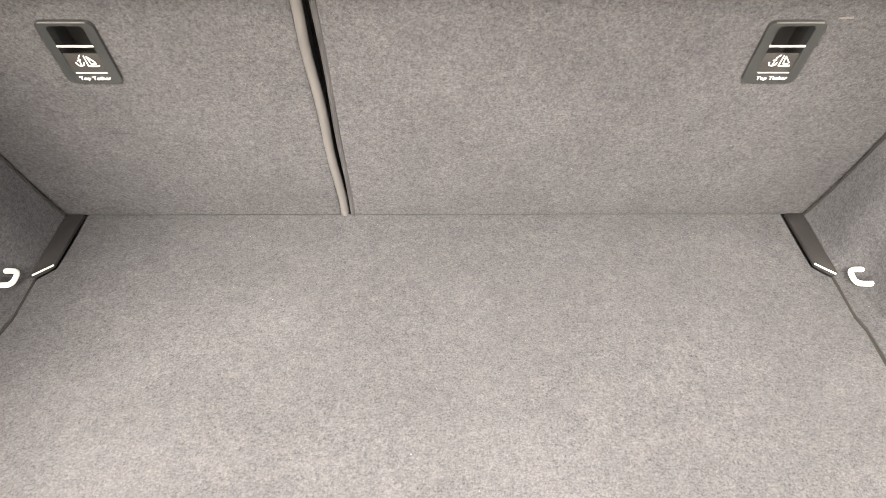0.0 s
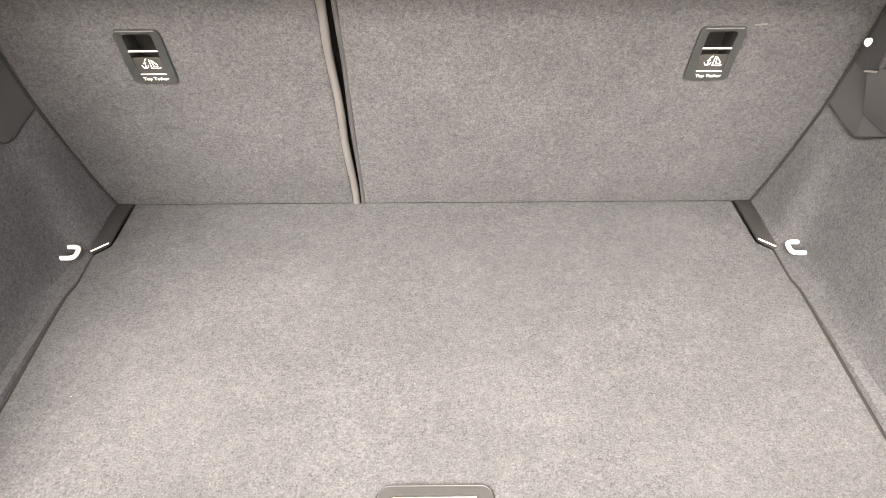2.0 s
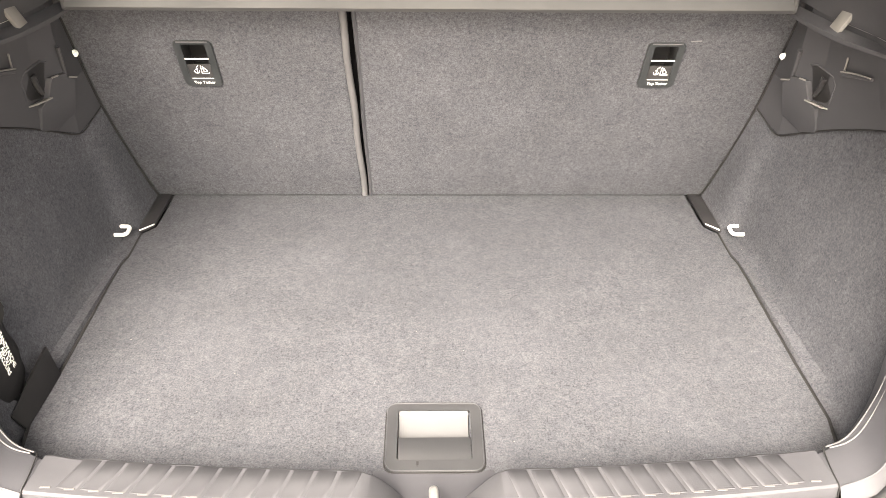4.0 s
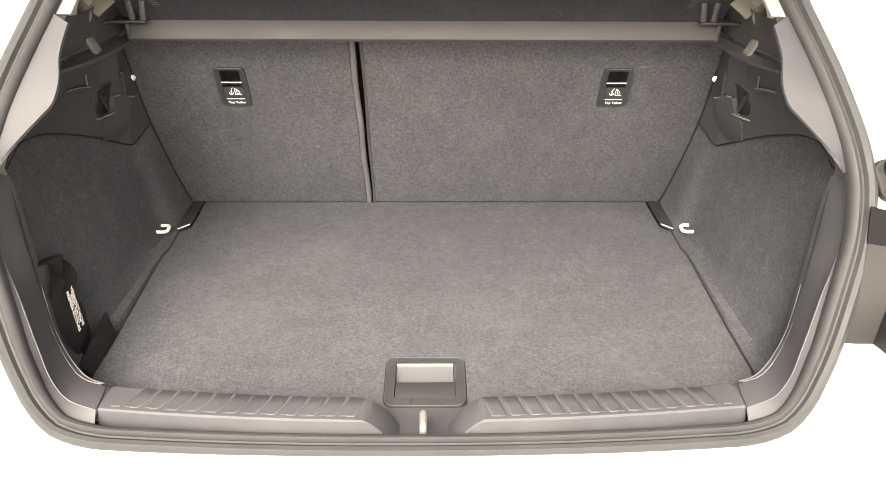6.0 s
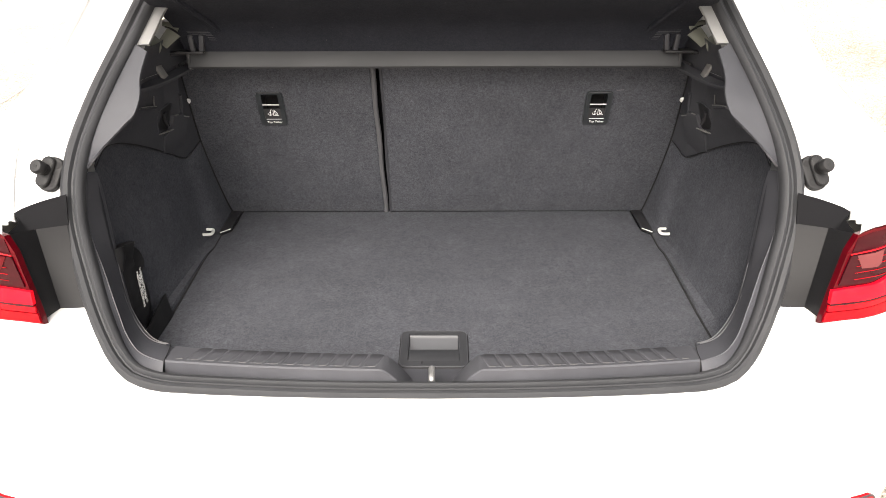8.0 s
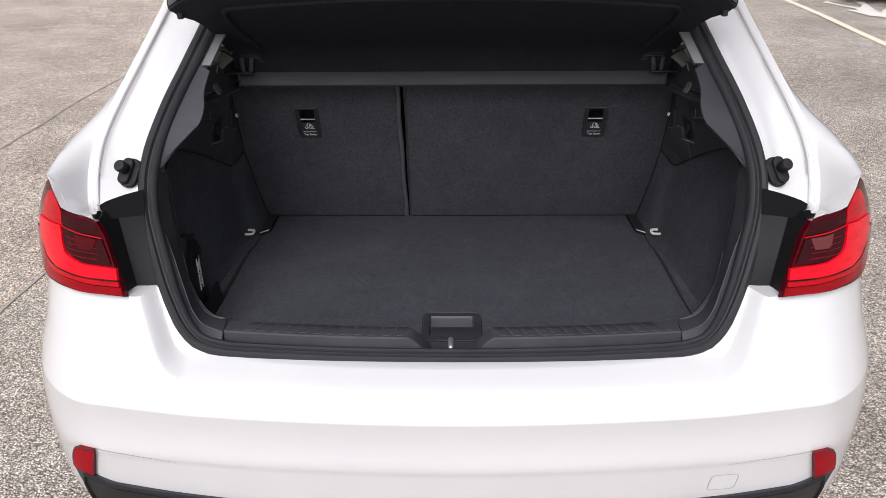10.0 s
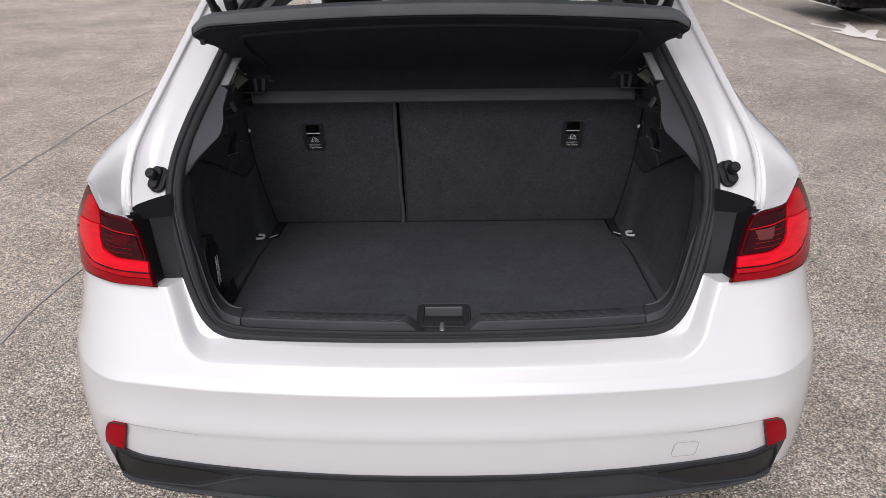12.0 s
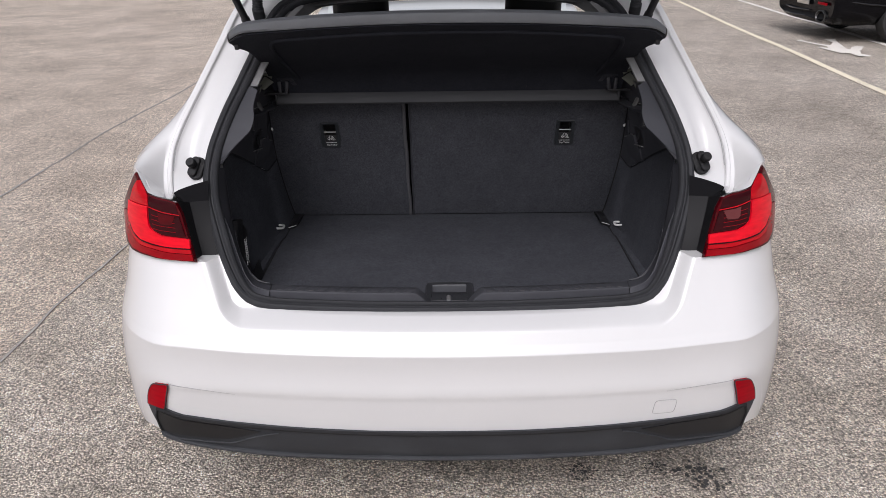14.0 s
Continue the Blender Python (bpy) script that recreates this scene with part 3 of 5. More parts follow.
def quarter_panel():
    """Bead of the rain channel, narrow strip, fold, full shoulder, chamfer over the lamp; one row a station."""
    def fold_at(u):
        return between(GUTTER, u) + Vector((0.0215, -0.003, -0.004))

    def edge_at(u):
        p = lerp_table(SHOULDER_AT, u)
        return Vector(skin(p, lerp_table(TOP, p) + 0.0018, 0.0148 * min(1.0, max(0.0, (1.32 - p) / 0.27)), False))
    rows = []
    for k in range(81):
        u = k / 8
        g, f, e = between(GUTTER, u), fold_at(u), edge_at(u)
        if u <= 1.2:
            c = f.copy()
        elif u < 2.0:
            c = fold_at(1.2).lerp(edge_at(2.0), (u - 1.2) / 0.8) + Vector((0.0, -0.012, 0.012)) * math.sin(math.pi * (u - 1.2) / 0.8)
        else:
            c = e + Vector((-0.006, 0.010, 0.009)) * min(1.0, (u - 2.0) / 0.7)
        r = [g + Vector(o) for o in ((0, 0, 0), (0.004, -0.002, 0.003), (0.009, -0.003, 0.003), (0.0115, -0.002, 0.0), (0.0125, -0.001, -0.004), (0.017, -0.002, -0.0045))]
        r.append(f)
        h = lerp_table(BULGE, u)
        for q in (0.06, 0.14, 0.24, 0.35, 0.46, 0.57, 0.68, 0.79, 0.90):
            r.append(f.lerp(c, q) + Vector((0.35, -0.25, 0.85)) * (h * 4 * q * (1 - q)))
        r += [c, c.lerp(e, 0.5) + Vector((0.0, -0.002, 0.0045)) * max(0.0, 1 - abs(u - 1.6) / 0.6), e]
        rows.append(r)
    return rows


for s in (1, -1):
    part("quarter_panel", grid([side(r, s) for r in quarter_panel()]), M_WHITE, car, "white shoulder and roof pillar panel", sharp=30)
    part("gutter_flange", station_loft([side(c, s) for c in (GUTTER[1:10], FLANGE_OUT, FLANGE_MID, FLANGE_CREASE, FLANGE_IN)], 60, 24), M_WHITE, car, "white rain channel beside the boot opening")
    part("gutter_lip", tube(spline(side([(x + 0.003, y, z) for x, y, z in GUTTER[1:]], s), 60), 0.0042, 8), M_WHITE, car)
    part("panel_gap", tube(spline(side([(x - 0.004, y - 0.003, z - 0.001) for x, y, z in GUTTER[2:6]], s), 50), 0.0008, 6), M_SEAMGREY, car)
    # cabin side, far from the camera
    up = [(0.59, 0.95, 1.39), (0.60, 1.6, 1.40), (0.58, 2.1, 1.33), (0.60, 2.6, 1.10), (0.72, 3.0, 0.97)]
    dn = [(0.832, 0.60, 0.975), (0.85, 1.4, 0.965), (0.87, 2.2, 0.94), (0.865, 2.7, 0.94), (0.84, 3.1, 0.93)]
    mid = [(0.715, 0.95, 1.18), (0.73, 1.6, 1.18), (0.725, 2.15, 1.15), (0.73, 2.6, 1.02), (0.79, 3.02, 0.95)]
    part("side_window", loft([side(dn, s), side(mid, s), side(up, s)], 24, 8), M_GLASS, car, "plain side glazing").visible_shadow = False

roof_rows = []
for y, zc, w in ((0.525, 1.352, 0.47), (0.60, 1.385, 0.59), (0.75, 1.405, 0.60), (0.95, 1.42, 0.595), (1.4, 1.43, 0.60), (1.9, 1.40, 0.585), (2.1, 1.36, 0.58)):
    roof_rows.append([(w * k / 10, y, zc - 0.03 * (k / 10) ** 2) for k in range(-10, 11)])
part("roof", grid(roof_rows), M_WHITE, car, "white roof")
part("headliner", grid([[(x * 0.98, y, z - 0.03) for x, y, z in r] for r in roof_rows]), M_PILLAR, car, "pale grey headliner")
bonnet = [[(w * k / 8, y, z - 0.04 * (k / 8) ** 2) for k in range(-8, 9)] for y, z, w in ((2.75, 1.015, 0.74), (3.0, 1.055, 0.79), (3.3, 1.065, 0.80), (3.6, 1.010, 0.78), (3.75, 0.84, 0.72), (3.8, 0.5, 0.72), (3.78, 0.25, 0.72))]
part("bonnet", grid(bonnet), M_WHITE, car, "white bonnet and nose")
wscreen = [[(w * k / 8, y, z - 0.03 * (k / 8) ** 2) for k in range(-8, 9)] for y, z, w in ((2.1, 1.36, 0.57), (2.45, 1.18, 0.64), (2.8, 0.995, 0.72))]
part("windscreen", grid(wscreen), M_GLASS, car, "clear windscreen").visible_shadow = False
part("dashboard", box(1.30, 0.5, 0.16, (0, 2.45, 0.86), 0.05, 4), M_BLACK, car)
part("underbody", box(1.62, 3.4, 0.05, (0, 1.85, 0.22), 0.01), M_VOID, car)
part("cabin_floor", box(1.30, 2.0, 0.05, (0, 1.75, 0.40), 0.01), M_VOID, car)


def wheel(x, y):
    to = Matrix.Translation((x, y, 0.302)) @ Matrix.Rotation(radians(90), 4, "Y")
    t = part("tyre", lathe([(0.20, -0.09), (0.27, -0.098), (0.30, -0.08), (0.306, -0.04), (0.306, 0.04), (0.30, 0.08), (0.27, 0.098), (0.20, 0.09), (0.20, -0.09)], to, 40), M_TYRE, car)
    part("wheel_rim", lathe([(0.0, 0.05), (0.06, 0.06), (0.15, 0.035), (0.198, 0.07), (0.20, -0.07), (0.0, -0.02)], to, 30), M_STEEL, t)


for x in (-0.74, 0.74):
    for y in (0.62, 3.18):
        wheel(x, y)

# ---- bumper details ----
DIFF_TOP = [(0.0, 0.357), (0.2, 0.357), (0.4, 0.361), (0.557, 0.368), (0.68, 0.378), (0.80, 0.3895), (0.875, 0.390)]
DIFF_EDGE = [(0.964, 0.389), (0.945, 0.362), (0.905, 0.322), (0.885, 0.304)]
DIFF_LOW = [(0.80, 0.295), (0.65, 0.284), (0.54, 0.275), (0.43, 0.267), (0.2, 0.268), (0.0, 0.268)]
half = DIFF_TOP + DIFF_EDGE + DIFF_LOW
outline = half + [(-p, z) for p, z in half[-2:0:-1]]
diffuser = part("diffuser", patch(outline, 0.006, 0.016, (0.04, 0.02)), M_DIFF, car, "matt black lower bumper insert")
part("diffuser_lip", tube(spline([skin(p, z, 0.008) for p, z in ([(-0.875, 0.303)] + [(-p, z) for p, z in DIFF_LOW[:-1]] + DIFF_LOW[::-1] + [(0.875, 0.303)])], 90), 0.007, 8), M_DIFF, diffuser)
part("diffuser_ridge", tube(spline([skin(p, z - 0.004, 0.007) for p, z in ([(-p, z) for p, z in DIFF_TOP[:0:-1]] + DIFF_TOP)], 80), 0.005, 8), M_VOID, diffuser)
for s in (1, -1):
    inset = [(s * p, z) for p, z in ((0.478, 0.345), (0.56, 0.355), (0.68, 0.365), (0.80, 0.376), (0.865, 0.381), (0.885, 0.355), (0.872, 0.318), (0.80, 0.313), (0.70, 0.312), (0.60, 0.3115), (0.565, 0.312), (0.53, 0.324))]
    part("diffuser_pocket", patch(inset, 0.0085, 0.006, (0.05, 0.03)), M_POCKET, diffuser, "smooth recessed corner of the insert")
    part("pocket_ridge", tube(spline([skin(s * p, z, 0.011) for p, z in ((0.880, 0.309), (0.80, 0.304), (0.70, 0.302), (0.60, 0.301), (0.560, 0.302), (0.53, 0.314), (0.47, 0.337), (0.43, 0.347))], 50), 0.0022, 8), M_DIFF, diffuser)
    part("pocket_edge", tube(spline([skin(s * p, z, 0.010) for p, z in ((0.868, 0.383), (0.890, 0.358), (0.878, 0.318), (0.872, 0.312))], 20), 0.003, 6), M_VOID, diffuser)
    refl = [(s * p, z) for p, z in ((0.736, 0.475), (0.79, 0.4745), (0.845, 0.472), (0.880, 0.462), (0.912, 0.443), (0.940, 0.420), (0.960, 0.394), (0.958, 0.390), (0.890, 0.391), (0.811, 0.3925), (0.772, 0.434))]
    r = part("rear_reflector", patch(refl, 0.007, 0.012, (0.03, 0.02)), M_REFLECT, car, "red rear reflector")
    frame_pts = [skin(p, z, 0.006) for p, z in refl]
    part("reflector_frame", tube(spline(frame_pts, 60, True), 0.0017, 6, True), M_DIFF, r)
    seam = [skin(s * p, z, 0.001) for p, z in ((0.735, 0.477), (0.68, 0.4735), (0.60, 0.466), (0.53, 0.459))]
    part("panel_seam", tube(spline(seam, 20), lambda t: 0.0010 * (1.0 - 0.75 * t), 6), M_SEAMGREY, car)
flap = [(0.533 + x + 0.10 * z, 0.408 + z) for x, z in rounded(0.056, 0.042, 0.009)]
part("tow_eye_seam", tube([skin(p, z, 0.0006) for p, z in flap], 0.0006, 6, True), M_SEAMGREY, car, "thin outline of the tow eye cover")
part("tow_eye_cover", patch([(0.533 + (p - 0.533) * 0.95, 0.408 + (z - 0.408) * 0.94) for p, z in flap], 0.001, 0.003, (0.02, 0.02)), M_WHITE, car, "white tow eye cover")


# ---- tail lamps ----
def tail_lamp(s):
    m = (lambda o: o) if s > 0 else mirrored
    lamp = part("tail_lamp", patch(m([(0.615, 0.762), (0.666, 0.765), (0.861, 0.770), (1.068, 0.769), (1.165, 0.777), (1.225, 0.797), (1.252, 0.83), (1.242, 0.875), (1.13, 0.922), (1.06, 0.953), (1.03, 0.959), (0.94, 0.949), (0.891, 0.941), (0.819, 0.921), (0.674, 0.915), (0.65, 0.909), (0.638, 0.884), (0.624, 0.811)]), 0.012, 0.012, fold=False), M_REDRIM, car, "red tail lamp cluster")
    part("lens_upper", patch(m([(0.645, 0.882), (0.650, 0.905), (0.674, 0.911), (0.765, 0.914), (0.815, 0.917), (0.822, 0.898), (0.703, 0.889)]), 0.0132, 0.004, fold=False), M_REDDARK, lamp, "smoked red upper lens")
    guide = part("light_guide", patch(m([(0.622, 0.822), (0.622, 0.800), (0.667, 0.801), (0.800, 0.806), (0.920, 0.810), (1.000, 0.822), (1.050, 0.842), (1.076, 0.870), (1.078, 0.893), (0.825, 0.897), (0.826, 0.860), (0.818, 0.846), (0.790, 0.837), (0.725, 0.829), (0.655, 0.825)]), 0.0175, 0.007, fold=False), M_RED, lamp, "bright red L-shaped light guide")
    part("guide_top", patch(m([(0.826, 0.898), (1.078, 0.894), (1.040, 0.925), (0.985, 0.944), (0.935, 0.948), (0.885, 0.937), (0.832, 0.919)]), 0.0136, 0.006, fold=False), M_REDMID, guide, "deep red upper end of the light guide")
    part("guide_step", tube(spline([skin(s * p, z, 0.0165, False) for p, z in ((0.624, 0.798), (0.667, 0.799), (0.80, 0.804), (0.92, 0.808), (1.005, 0.820), (1.056, 0.841))], 30), 0.0016, 6), M_REDDARK, guide)
    part("guide_lower", patch(m([(0.622, 0.796), (0.622, 0.786), (0.667, 0.787), (0.800, 0.793), (0.935, 0.795), (1.015, 0.806), (1.070, 0.830), (1.095, 0.862), (1.084, 0.868), (1.056, 0.838), (1.004, 0.816), (0.92, 0.805), (0.80, 0.801), (0.667, 0.797)]), 0.0162, 0.005, fold=False), M_REDMID, guide, "narrow lower light guide")
    part("lens_skirt", patch(m([(0.618, 0.766), (0.691, 0.769), (0.879, 0.775), (1.05, 0.777), (1.14, 0.793), (1.19, 0.826), (1.20, 0.86), (1.10, 0.866), (1.075, 0.829), (1.018, 0.804), (0.935, 0.793), (0.80, 0.791), (0.667, 0.785), (0.620, 0.784)]), 0.0150, 0.004, fold=False), M_REDLOW, lamp, "darker red lower lens")
    part("lens_inner", patch(m([(0.632, 0.829), (0.643, 0.877), (0.703, 0.884), (0.818, 0.893), (0.818, 0.860), (0.810, 0.849), (0.780, 0.841), (0.725, 0.834), (0.655, 0.829)]), 0.0150, 0.004, fold=False), M_REDDARK, lamp, "smoked inner lens")
    for k in range(4):
        part("lens_line", tube(spline([skin(s * p, 0.838 + 0.011 * k + 0.05 * (p - 0.66), 0.0157, False) for p in (0.655, 0.72, 0.79)], 16), 0.0006, 5), M_REDLOW, lamp)
    part("bulb_window", patch(m([(0.652, 0.878), (0.730, 0.885), (0.728, 0.862), (0.715, 0.857), (0.664, 0.856)]), 0.0165, 0.003, fold=False), M_CLEAR if s > 0 else M_REDRIM, lamp)
    part("lens_divider", tube(spline([skin(s * p, z, 0.0160, False) for p, z in ((0.641, 0.880), (0.703, 0.887), (0.82, 0.896))], 20), 0.0011, 6), M_REDMID, lamp)


for s in (1, -1):
    tail_lamp(s)

# black panels between lamp and seal
for s in (1, -1):
    lampside = side([(0.627, -0.069, 0.752), tuple(skin(0.638, 0.84, 0.002, False)), tuple(skin(0.654, 0.908, 0.002, False))], s)
    crease = side([(0.618, -0.037, 0.757), (0.632, -0.018, 0.823), (0.645, 0.001, 0.888)], s)
    inner = side([(0.568, -0.036, 0.757), (0.592, -0.006, 0.82), (0.606, 0.028, 0.882)], s)
    g = part("lamp_side_panel", thicken(loft([lampside, crease], 14), 0.003), M_DEEP, car, "black panel inside the tail lamp")
    part("latch_side_panel", thicken(loft([crease, inner], 14), 0.003), M_BUFFER, g, "grey panel beside the boot seal")
    top = side([skin(0.652, 0.908, 0.006, False), (0.672, 0.010, 0.899), (0.690, 0.033, 0.903), (0.652, 0.046, 0.916), (0.606, 0.050, 0.928)], s)
    low = side([skin(0.650, 0.90, 0.002, False), (0.652, -0.006, 0.889), (0.645, 0.001, 0.888), (0.625, 0.014, 0.885), (0.604, 0.028, 0.882)], s)
    part("corner_cap", thicken(loft([top, low], 16), 0.003), M_CAP, g)
    part("panel_edge", tube(spline(crease, 16), 0.0022, 6), M_FLANGE, g)


# tailgate rest buffers
def buffer(s):
    face = Vector((s * 0.06, -0.80, 0.60)).normalized()
    turn = face.to_track_quat("Z", "Y").to_matrix().to_4x4()
    to = Matrix.Translation((s * 0.640, 0.090, 0.945)) @ turn @ Matrix.Rotation(radians(12 * s), 4, "Z")
    stop = part("tailgate_buffer", prism(rounded(0.036, 0.060, 0.0165, 7), 0.012, to, 0.003, 3), M_BUFFER, car, "black rubber buffer for the tailgate")
    lobe = to @ Matrix.Translation((s * 0.006, 0.001, 0.010))
    part("buffer_lobe", prism(rounded(0.024, 0.054, 0.0115, 7), 0.010, lobe, 0.004, 3), M_BUFFER, stop)
    knob = Matrix.Translation((s * 0.6455, 0.082, 0.9575)) @ turn
    kn = part("buffer_knob", lathe([(0.0, 0.032), (0.004, 0.032), (0.0092, 0.0315), (0.0120, 0.028), (0.0124, 0.018), (0.0098, 0.014), (0.0105, 0.008), (0.0098, 0.0)], knob, 20), M_BUFFER, stop)
    part("knob_dimple", lathe([(0.0, 0.0324), (0.0030, 0.0324), (0.0034, 0.031)], knob, 12), M_VOID, kn)
    # holes are flat black discs; their inner shade is only colour
    for x, y, r in ((-0.009, 0.017, 0.0065), (-0.0075, -0.015, 0.0080)):
        part("buffer_hole", lathe([(0.0, 0.0124), (r * 0.9, 0.0124), (r, 0.011)], to @ Matrix.Translation((s * x, y, 0)), 14), M_VOID, stop)

for s in (1, -1):
    buffer(s)

# ---- seal round the boot opening ----
loop = spline(SEAL + [(0, 0.52, 1.347)] + flip(SEAL[:0:-1]), 220, True)
normals = []
for p in loop:
    k = min(1.0, max(0.0, (p.z - 0.66) / 0.25))
    normals.append(Vector((0, -0.50 - 0.20 * k, 0.86 - 0.15 * k)).normalized())


def side_part(p):
    """0 along the sill, 1 up the sides: the seal's inner rib is narrower over the sill."""
    return min(1.0, max(0.0, (p.z - 0.67) / 0.12))


RIB = [(-0.019, -0.012), (-0.0195, 0.0), (-0.016, 0.006), (-0.010, 0.0085), (-0.004, 0.006), (-0.001, 0.001), (0.002, 0.001), (0.005, 0.007), (0.011, 0.0095), (0.017, 0.006), (0.0195, 0.0), (0.019, -0.012)]
part("boot_seal", sweep(loop, RIB, normals, True, [(0.68 + 0.20 * side_part(p), 0.98 + 0.08 * side_part(p)) for p in loop]), M_RUBBER, car, "dark rubber seal round the boot opening")

# ---- sill and corner trims ----
def sill_row(x):
    """Section of the load sill at x, from the boot side out to the seal; it dips into the latch recess."""
    y0 = -0.0955 + 0.126 * x * x
    yi = y0 + 0.060 + 0.0025 * noise.noise(Vector((x * 30, 0, 0)))
    drop = 0.058 * min(1.0, max(0.0, (0.086 - abs(x)) / 0.052)) ** 1.5
    return [(x, yi + 0.012, 0.575), (x, yi + 0.006, 0.640 - drop), (x, yi, 0.661 - drop), (x, yi - 0.004, 0.6645 - drop), (x, y0 + 0.004, 0.6765 - drop), (x, y0 + 0.001, 0.6768 - drop), (x, y0 - 0.0015, 0.6745 - drop), (x, y0 - 0.005, 0.655 - drop * 0.7), (x, y0 - 0.007, 0.636 - drop * 0.3)]


def rib_pad(s, x):
    """One low slanting rib of the sill cover, rounded across, between two grooves."""
    rows = []
    for v in (0.0, 0.02, 0.5, 0.98, 1.0):
        r = []
        for k, h in ((-1, -0.0006), (-0.92, 0.0004), (-0.5, 0.0009), (0.0, 0.0011), (0.5, 0.0009), (0.92, 0.0004), (1, -0.0006)):
            px = x - s * (0.009 + 0.010 * (1 - v)) + s * (0.0136 + 0.0118 * k)
            y0 = -0.0955 + 0.126 * px * px
            down = -0.0018 if v in (0.0, 1.0) else 0.0
            r.append((px, y0 + 0.0555 - 0.0475 * v, 0.6648 + 0.0108 * v + h + down))
        rows.append(r)
    return grid(rows)


def sill_cap(s):
    """Ribbed load sill cover, one on each side of the latch recess, with a sloping end."""
    xs = [s * (0.030 + 0.0016 * k * (1 + 0.02 * k)) for k in range(31)] + [s * (0.109 + (0.4515 - 0.109) * k / 40) for k in range(1, 41)]
    cap = part("sill_cover", grid([sill_row(x) for x in xs]), M_SILL, car, "scuffed charcoal plastic load sill cover", sharp=24)
    for k in range(13):
        x = s * (0.100 + 0.0272 * k)
        if k < 12:
            part("sill_rib", rib_pad(s, x), M_SILL, cap, sharp=60)
        part("sill_tick", box(0.0115, 0.0022, 0.0010, (x, -0.0955 + 0.126 * x * x + 0.0075, 0.6766), 0.0003, 1), M_TICK, cap)


for s in (1, -1):
    sill_cap(s)

# latch recess and striker
rec = part("latch_recess", loft([[(-0.060, -0.116, 0.640), (-0.035, -0.116, 0.622), (0, -0.116, 0.619), (0.035, -0.116, 0.622), (0.060, -0.116, 0.640)], [(-0.055, -0.05, 0.618), (-0.035, -0.05, 0.606), (0, -0.05, 0.604), (0.035, -0.05, 0.606), (0.055, -0.05, 0.618)], [(-0.080, 0.014, 0.594), (-0.04, 0.014, 0.587), (0, 0.014, 0.585), (0.04, 0.014, 0.587), (0.080, 0.014, 0.594)]], 24, 10), M_CORNER, car, "grey recess round the latch striker")
part("striker", tube(spline([(-0.001, -0.082, 0.600), (-0.001, -0.081, 0.636), (-0.001, -0.077, 0.644), (-0.001, -0.064, 0.645), (-0.001, -0.052, 0.644), (-0.001, -0.047, 0.636), (-0.001, -0.046, 0.600)], 40), 0.0056, 12), M_STEEL, rec, "steel latch striker")
# slots are small black blocks, dark by colour instead of depth
for d in (-0.011, 0.011):
    part("striker_slot", box(0.006, 0.010, 0.004, (-0.001 + d, -0.082, 0.616), 0.001, 1), M_VOID, rec)
part("recess_floor", loft([[(-0.076, 0.010, 0.5985), (0, 0.010, 0.598), (0.076, 0.010, 0.5985)], [(-0.074, -0.016, 0.605), (0, -0.016, 0.601), (0.074, -0.016, 0.605)], [(-0.062, -0.036, 0.611), (0, -0.036, 0.605), (0.062, -0.036, 0.611)], [(-0.040, -0.066, 0.616), (0, -0.066, 0.612), (0.040, -0.066, 0.616)]], 20, 8), M_CORNER, rec)

SEAL_IN = [(0.450, -0.090, 0.660), (0.487, -0.087, 0.676), (0.506, -0.078, 0.692), (0.523, -0.063, 0.713), (0.538, -0.043, 0.742), (0.549, -0.028, 0.764), (0.567, 0.002, 0.806), (0.582, 0.029, 0.846), (0.590, 0.056, 0.89), (0.591, 0.098, 0.952), (0.583, 0.142, 0.996), (0.563, 0.208, 1.055), (0.538, 0.274, 1.117), (0.518, 0.325, 1.164), (0.470, 0.445, 1.270), (0.42, 0.495, 1.312), (0.34, 0.513, 1.330), (0, 0.528, 1.342)]
TRIM_RIDGE = [(0.4505, -0.0725, 0.6765), (0.480, -0.066, 0.683), (0.497, -0.060, 0.692), (0.515, -0.046, 0.713), (0.529, -0.027, 0.742), (0.539, -0.013, 0.764), (0.557, 0.014, 0.804), (0.575, 0.038, 0.841), (0.587, 0.062, 0.879), (0.589, 0.096, 0.944)]
FELT_REAR = [(0.464, -0.010, 0.667), (0.482, -0.004, 0.668), (0.500, 0.006, 0.672), (0.522, 0.024, 0.686), (0.540, 0.042, 0.708), (0.553, 0.060, 0.732), (0.566, 0.084, 0.773), (0.575, 0.102, 0.818), (0.582, 0.118, 0.87), (0.587, 0.130, 0.935)]
FELT_START = [(0.4505, -0.020, 0.6645), (0.474, -0.010, 0.6665)] + FELT_REAR[2:]
